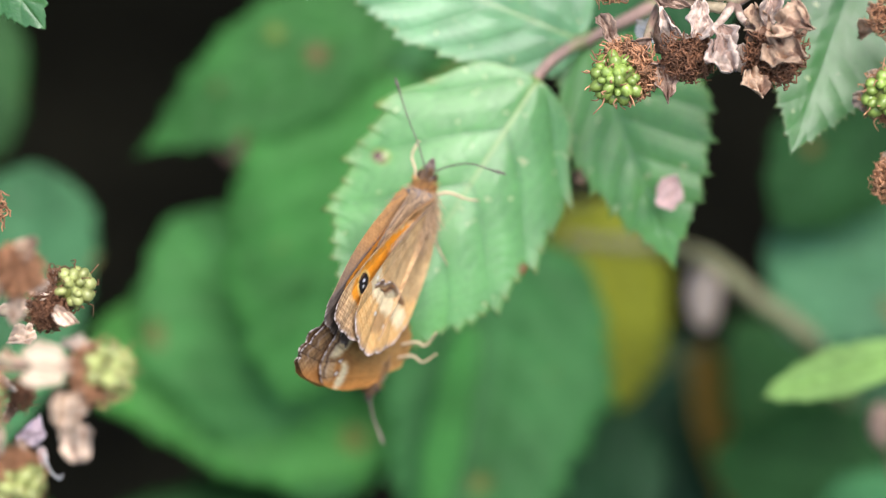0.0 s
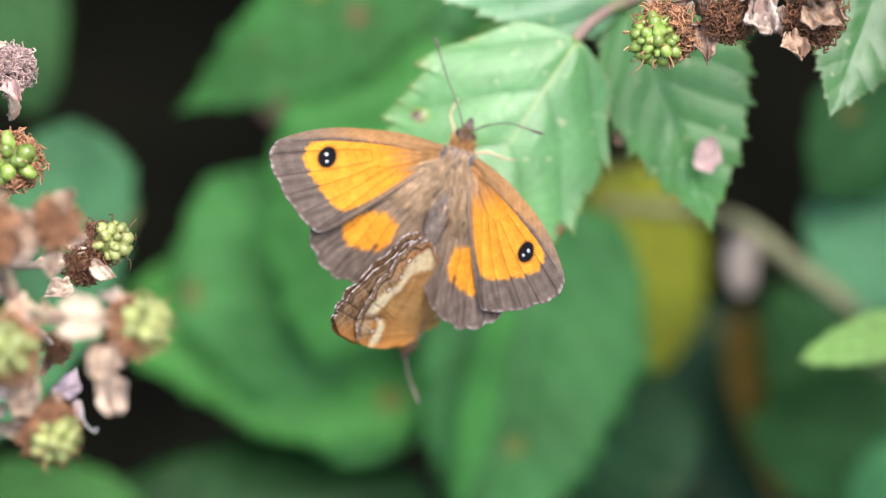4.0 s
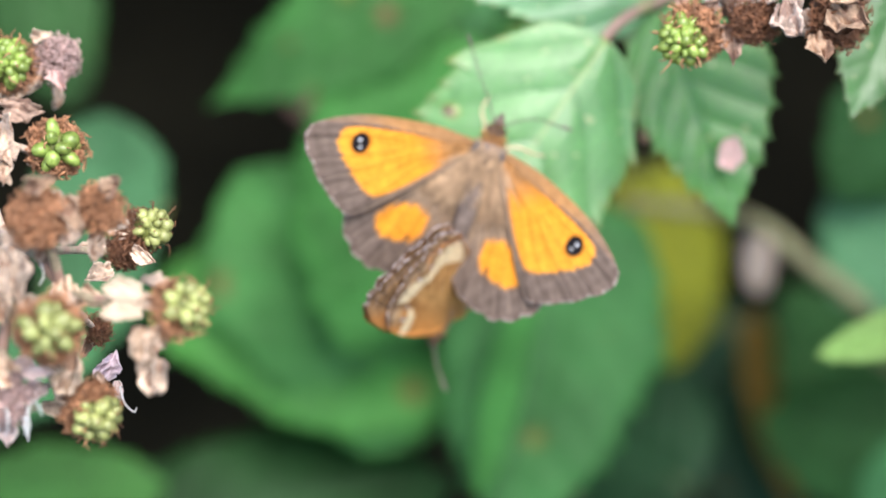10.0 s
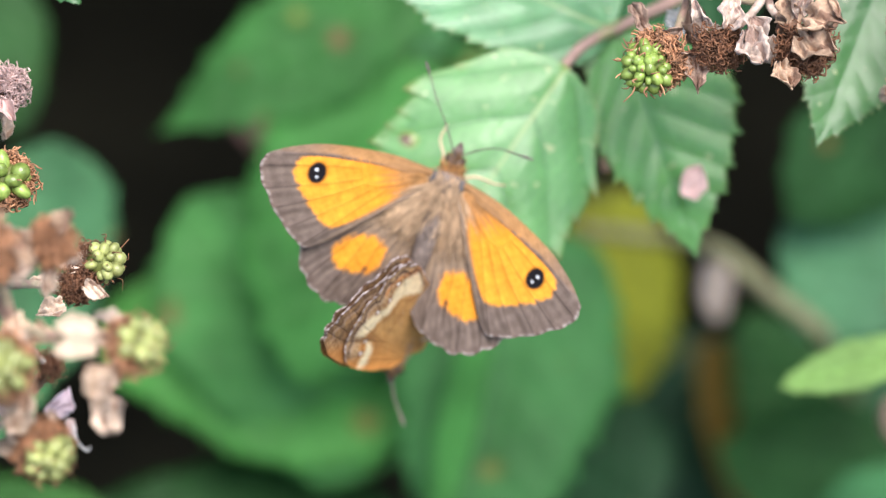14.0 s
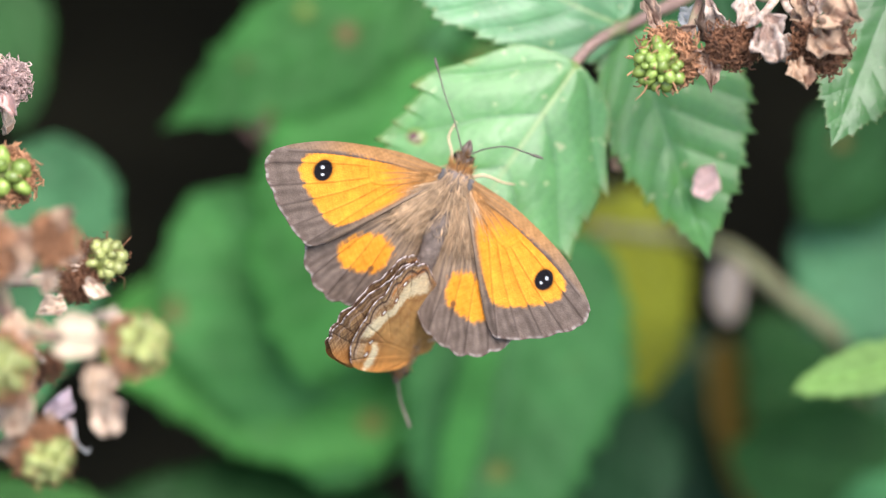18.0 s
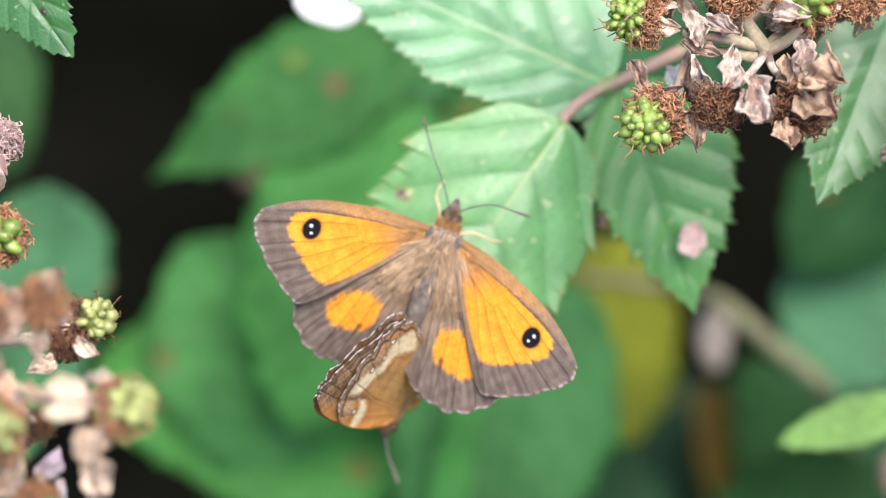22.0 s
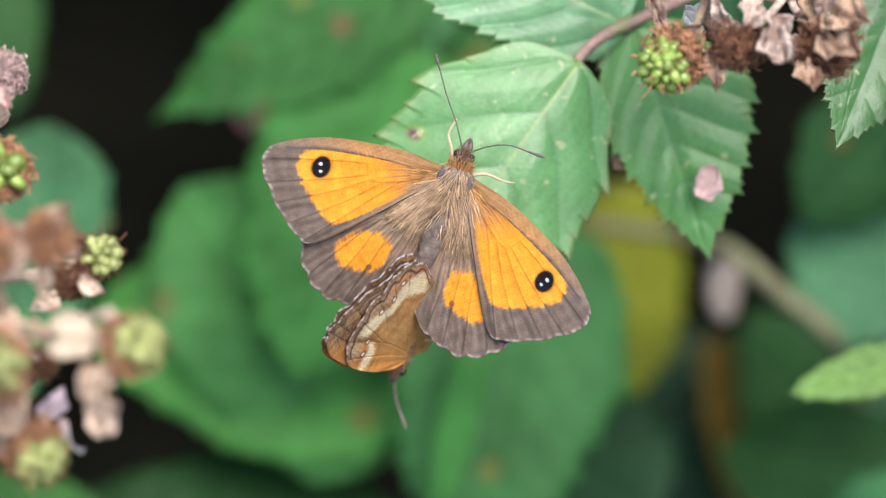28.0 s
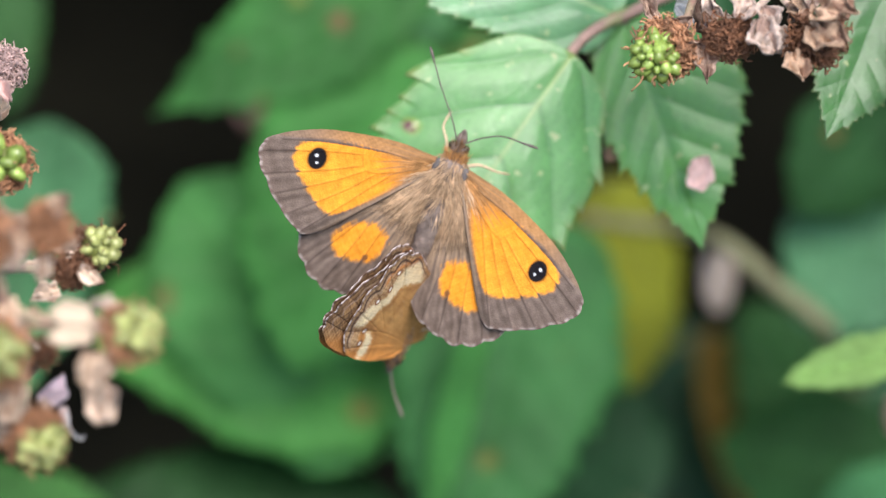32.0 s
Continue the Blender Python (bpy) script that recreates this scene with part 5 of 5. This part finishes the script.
def butterfly(name, m, label, seed=0, pale=False, legs=(), feelers=(), bow=1.0):
    """A butterfly in millimetres: y to the head, z the back. Wings are hinged parts."""
    rng = np.random.RandomState(seed)
    ob = new(name)
    ob.empty_display_size = 0.01
    ob.matrix_world = m
    tagged(ob, label, "butterfly", "mating butterflies")
    part("thorax", ball((0, 0.6, 0), (1.0, 2.6, 1.3) if pale else (1.9, 3.0, 1.8), 14, 18, 0.08), BODY, ob)
    ab = tube([(0, -1.5, 0), (0, -4.5, 0.25), (0.1, -8.0, 0.1), (0.2, -11.2, -0.3)], (1.0, 0.95, 0.8, 0.5) if pale else (1.35, 1.4, 1.2, 0.55), 14, 34)
    v = ab[0]
    v *= 1 + 0.035 * np.cos(v[:, 1:2] * 5.2) * np.array((1, 0, 1))
    part("abdomen", ab, BODY, ob)
    if pale:
        part("abdomen_tip", ball((0.1, -10.6, 0.5), (0.5, 1.0, 0.5), 8, 10, 0.4, seed=4), PETAL_WHITE, ob, "whitish tuft at the end of the abdomen")
    head = part("head", ball((0, 3.9, 0.1), (1.05, 0.95, 0.95), 10, 14, 0.1), BODY, ob)
    for s in (-1, 1):
        part("eye", ball((0.85 * s, 4.2, 0.15), (0.45, 0.55, 0.55), 8, 10), EYE, head)
        part("palp", tube([(0.3 * s, 4.4, -0.1), (0.30 * s, 5.4, 0.15), (0.07 * s, 6.4, 0.5)], (0.34, 0.34, 0.10), 7, 10), BODY, head)
    for way in feelers:
        a = part("antenna", tube(way, (0.18, 0.16, 0.15, 0.16) if pale else (0.10, 0.085, 0.08, 0.09), 6, 26), ANTENNA_PALE if pale else ANTENNA, head)
        e, f = np.array(way[-1], float), unit(np.array(way[-1], float) - np.array(way[-2], float))
        part("club", tube([e - f * 0.2, e + f * 0.9, e + f * 1.7], (0.16, 0.24, 0.12) if pale else (0.1, 0.2, 0.1), 7, 10), ANTENNA_PALE if pale else ANTENNA, a)
    for way in legs:
        part("leg", tube(way, (0.24, 0.19, 0.15, 0.11), 6, 24), LEG, ob, "pale buff leg")
    rows = []
    for k in range(800):
        a, y = rng.uniform(-1.45, 1.45), rng.uniform(-3.5, 3.2)
        n = np.array((math.sin(a), 0.0, math.cos(a)))
        rad = 1.7 * math.sqrt(max(0.35, 1 - ((y - 0.6) / 3.1) ** 2))
        rows.append((np.array((0, y, 0)) + n * rad, n * 0.25 + np.array((n[0] * 0.8, -1.0, 0)) + rng.normal(size=3) * 0.15, rng.uniform(1.2, 3.4) * (0.22 if pale else 1.0)))
    part("fur", hairs(rows, rng, 0.055), FUR, ob, "brown hair on the thorax", kind="stuff")
    rows = []
    for k in range(30 if pale else 220):
        a = rng.uniform(-1.5, 1.5)
        n = np.array((math.sin(a), 0.0, math.cos(a)))
        rows.append((np.array((0, rng.uniform(2.0, 3.2), 0.1)) + n * 1.15, n * 0.5 + np.array((0, 0.8, 0.1)) + rng.normal(size=3) * 0.25, rng.uniform(0.6, 1.3)))
    part("collar", hairs(rows, rng, 0.05), FUR_RUST, ob, "rusty hair collar behind the head", kind="stuff")
    rows = []
    for k in range(160):
        d = unit(rng.normal(size=3) + np.array((0, 0.2, 0.9)))
        rows.append((np.array((0, 3.9, 0.1)) + d * 0.9, d * 0.5 + np.array((0, 0.7, 0.3)), rng.uniform(0.5, 1.1)))
    part("fur", hairs(rows, rng, 0.04), FUR_DARK, head, "short dark rusty hair on the head", kind="stuff")
    wings = {}
    for s in (-1, 1):
        h = wing("hind_wing", ob, LOW_HIND if pale else HIND, VEINS_LOW if pale else VEINS_HIND, s, low_hind_under if pale else hind_colours, low_hind_under if pale else hind_under,
                 0.03 if pale else 0.02, 0.5 * bow, -0.18 * bow)
        f = wing("fore_wing", ob, LOW_FORE if pale else FORE, VEINS_FORE, s, low_fore_under if pale else fore_colours, low_fore_under if pale else fore_under, 0.03 if pale else 0.01, 0.9 * bow, 0.0)
        rows = []
        for k in range(160 if pale else 1100):
            ang, d = rng.uniform(-1.85, -0.62), rng.uniform(0.2, 5.2)
            p = np.array((s * math.cos(ang) * d, math.sin(ang) * d, 0.20 + 0.12 * rng.uniform()))
            bend = ang + rng.normal() * 0.07
            rows.append((p, np.array((s * math.cos(bend), math.sin(bend), 0.04)), rng.uniform(3.0, 7.5) * (1.0 - 0.06 * d)))
        part("wing_hair", hairs(rows, rng, 0.06), FUR, h, "long brown hair at the wing root", kind="stuff")
        rows = []
        for k in range(0 if pale else 260):
            ang, d = rng.uniform(-1.0, -0.05), rng.uniform(0.2, 3.6)
            p = np.array((s * math.cos(ang) * d, math.sin(ang) * d, 0.2))
            rows.append((p, np.array((s * math.cos(ang * 0.9), math.sin(ang * 0.9), 0.05)), rng.uniform(1.0, 3.0)))
        if rows:
            part("wing_hair", hairs(rows, rng, 0.05), FUR_RUST, f, "short rusty hair at the wing root", kind="stuff")
            part("tegula", ball((0.1 * s, 0.0, 0.3), (0.55, 1.0, 0.3), 8, 10, 0.2, seed=3 + s), TEGULA, f, "dark grey scale plate at the wing root")
        wings[s] = (f, h)
    return ob, wings


# The bodies' axes in the plan: y to the head, z out of the leaf.
def body_frame(at, head, back, size):
    y = unit(head)
    z = unit(np.array(back, float) - y * (np.array(back, float) @ y))
    x = np.cross(y, z)
    m = Matrix(np.array([[x[0], y[0], z[0], at[0] * MM], [x[1], y[1], z[1], at[1] * MM], [x[2], y[2], z[2], at[2] * MM], [0, 0, 0, 1]]).tolist())
    return BASE @ m @ Matrix.Scale(size, 4)


upper, upper_wings = butterfly(
    "butterfly", body_frame((0.9, 6.8, 14.0), (0.36, 0.93, 0.0), (0.0, 0.0, 1), 1.0),
    "orange and brown butterfly with black eye-spots on a bramble leaf", 1,
    legs=([(1.2, 2.2, -1), (3.0, 3.2, -2.4), (5.2, 3.2, -3.0), (6.6, 3.5, -4.2)],
          [(-1.0, 2.4, -1), (-1.6, 4.4, -2.2), (-2.6, 6.0, -2.8), (-2.4, 8.0, -4.2)],
          [(1.2, 0.5, -1.2), (2.8, -0.8, -2.6), (3.4, -2.8, -3.6), (5.6, -5.0, -5.4)],
          [(1.0, -2.0, -1.2), (2.0, -3.6, -3.0), (1.2, -5.0, -4.0), (2.0, -6.0, -6.0)]),
    feelers=([(0.35, 4.7, 0.5), (2.2, 6.2, 1.0), (4.4, 7.2, 1.4), (7.0, 7.3, 1.6)], [(-0.35, 4.7, 0.5), (-2.2, 7.4, 1.0), (-4.4, 10.0, 1.2), (-6.3, 12.6, 1.2)]))
lower, lower_wings = butterfly(
    "butterfly", body_frame((-4.4, -10.7, 7.0), (-0.229, -0.746, -0.625), (-0.60, -0.40, 0.69), 1.02),
    "mottled brown butterfly with closed wings, hanging head down", 2, pale=True, bow=0.25,
    legs=([(-1.0, -2.0, -1.2), (-3.2, -3.6, -2.0), (-4.2, -3.4, -2.6), (-4.9, -5.6, -3.2)], [(-1.0, 0.0, -1.2), (-3.0, -1.2, -2.2), (-4.2, -0.6, -3.0), (-5.3, -2.2, -3.8)]),
    feelers=([(0.3, 4.7, 0.2), (0.0, 7.2, -0.5), (-0.6, 9.6, -1.0), (-1.7, 11.6, -1.4)], [(-0.3, 4.7, 0.2), (2.0, 6.0, -1.5), (4.4, 7.0, -3.0), (6.6, 7.8, -5.0)]))

HINGE = (0.0, 1.3, 0.7)


def wing_pose(side, raised, swept, apart=1.7, dipped=0.0, ahead=0.0):
    """A wing's pose in its butterfly's space: raised from flat, swept forwards, its hind edge dipped, in degrees."""
    turn = Matrix.Rotation(radians(-side * raised), 4, "Y") @ Matrix.Rotation(radians(dipped), 4, "X") @ Matrix.Rotation(radians(side * swept), 4, "Z")
    return Matrix.Translation(Vector((side * apart, HINGE[1] + ahead, HINGE[2])) * MM) @ turn


def motions():
    # seconds, raised, forewing sweep, hindwing sweep
    right = ((0.0, 117, -29, -11), (0.8, 117, -29, -11), (1.1, 116, -28, -11), (1.2, 109, -25, -9), (1.3, 83, -18, -9), (1.4, 66, -15, -9), (1.6, 64, -15, -9),
             (2.0, 62, -16, -9), (3.0, 59, -15, -9), (3.5, 48, -12.6, -8), (4.4, 36, -9, -7), (5.5, 29, -8, -7), (7.0, 28, -8, -7), (10.0, 23, -7, -7), (14.0, 23, -7.5, -7), (24.0, 22, -7.8, -7), (32.0, 21.5, -8.5, -7))
    left = ((0.0, 76, -29, -11), (0.8, 76, -29, -11), (1.1, 69, -27, -8), (1.2, 56, -15, -9), (1.3, 45, -8, -6), (1.4, 38, -5, -3), (1.6, 36, -4, -2),
            (2.0, 34.6, -5, -2), (3.0, 33, -3.6, -2), (3.5, 28, -1, -2), (4.4, 25.5, 2.6, -2), (5.5, 24.4, 4.2, -2), (7.0, 24, 4.1, -2), (14.0, 24, 4.4, -2), (24.0, 23.8, 4.4, -2), (32.0, 23, 4.4, -2))
    for side, rows in ((1, right), (-1, left)):
        f, h = upper_wings[side]
        walk(f, [(t, wing_pose(side, up, sf)) for t, up, sf, sh in rows])
        walk(h, [(t, wing_pose(side, up - (2 if side > 0 else 0.3), sh, 1.7 if side > 0 else 1.0, (2 if side > 0 else 8) * min(max((t - 1.1) / 0.4, 0.0), 1.0))) for t, up, sf, sh in rows])


for s in (-1, 1):
    f, h = lower_wings[s]
    f.matrix_local = wing_pose(s, 97.8 if s < 0 else 87.0, -20 if s < 0 else -22, 1.15 if s < 0 else 0.55, ahead=0.0 if s < 0 else 1.0)
    h.matrix_local = wing_pose(s, 97.0 if s < 0 else 87.3, 11 if s < 0 else 7, 1.35 if s < 0 else 0.6, ahead=0.0 if s < 0 else 1.0)

motions()
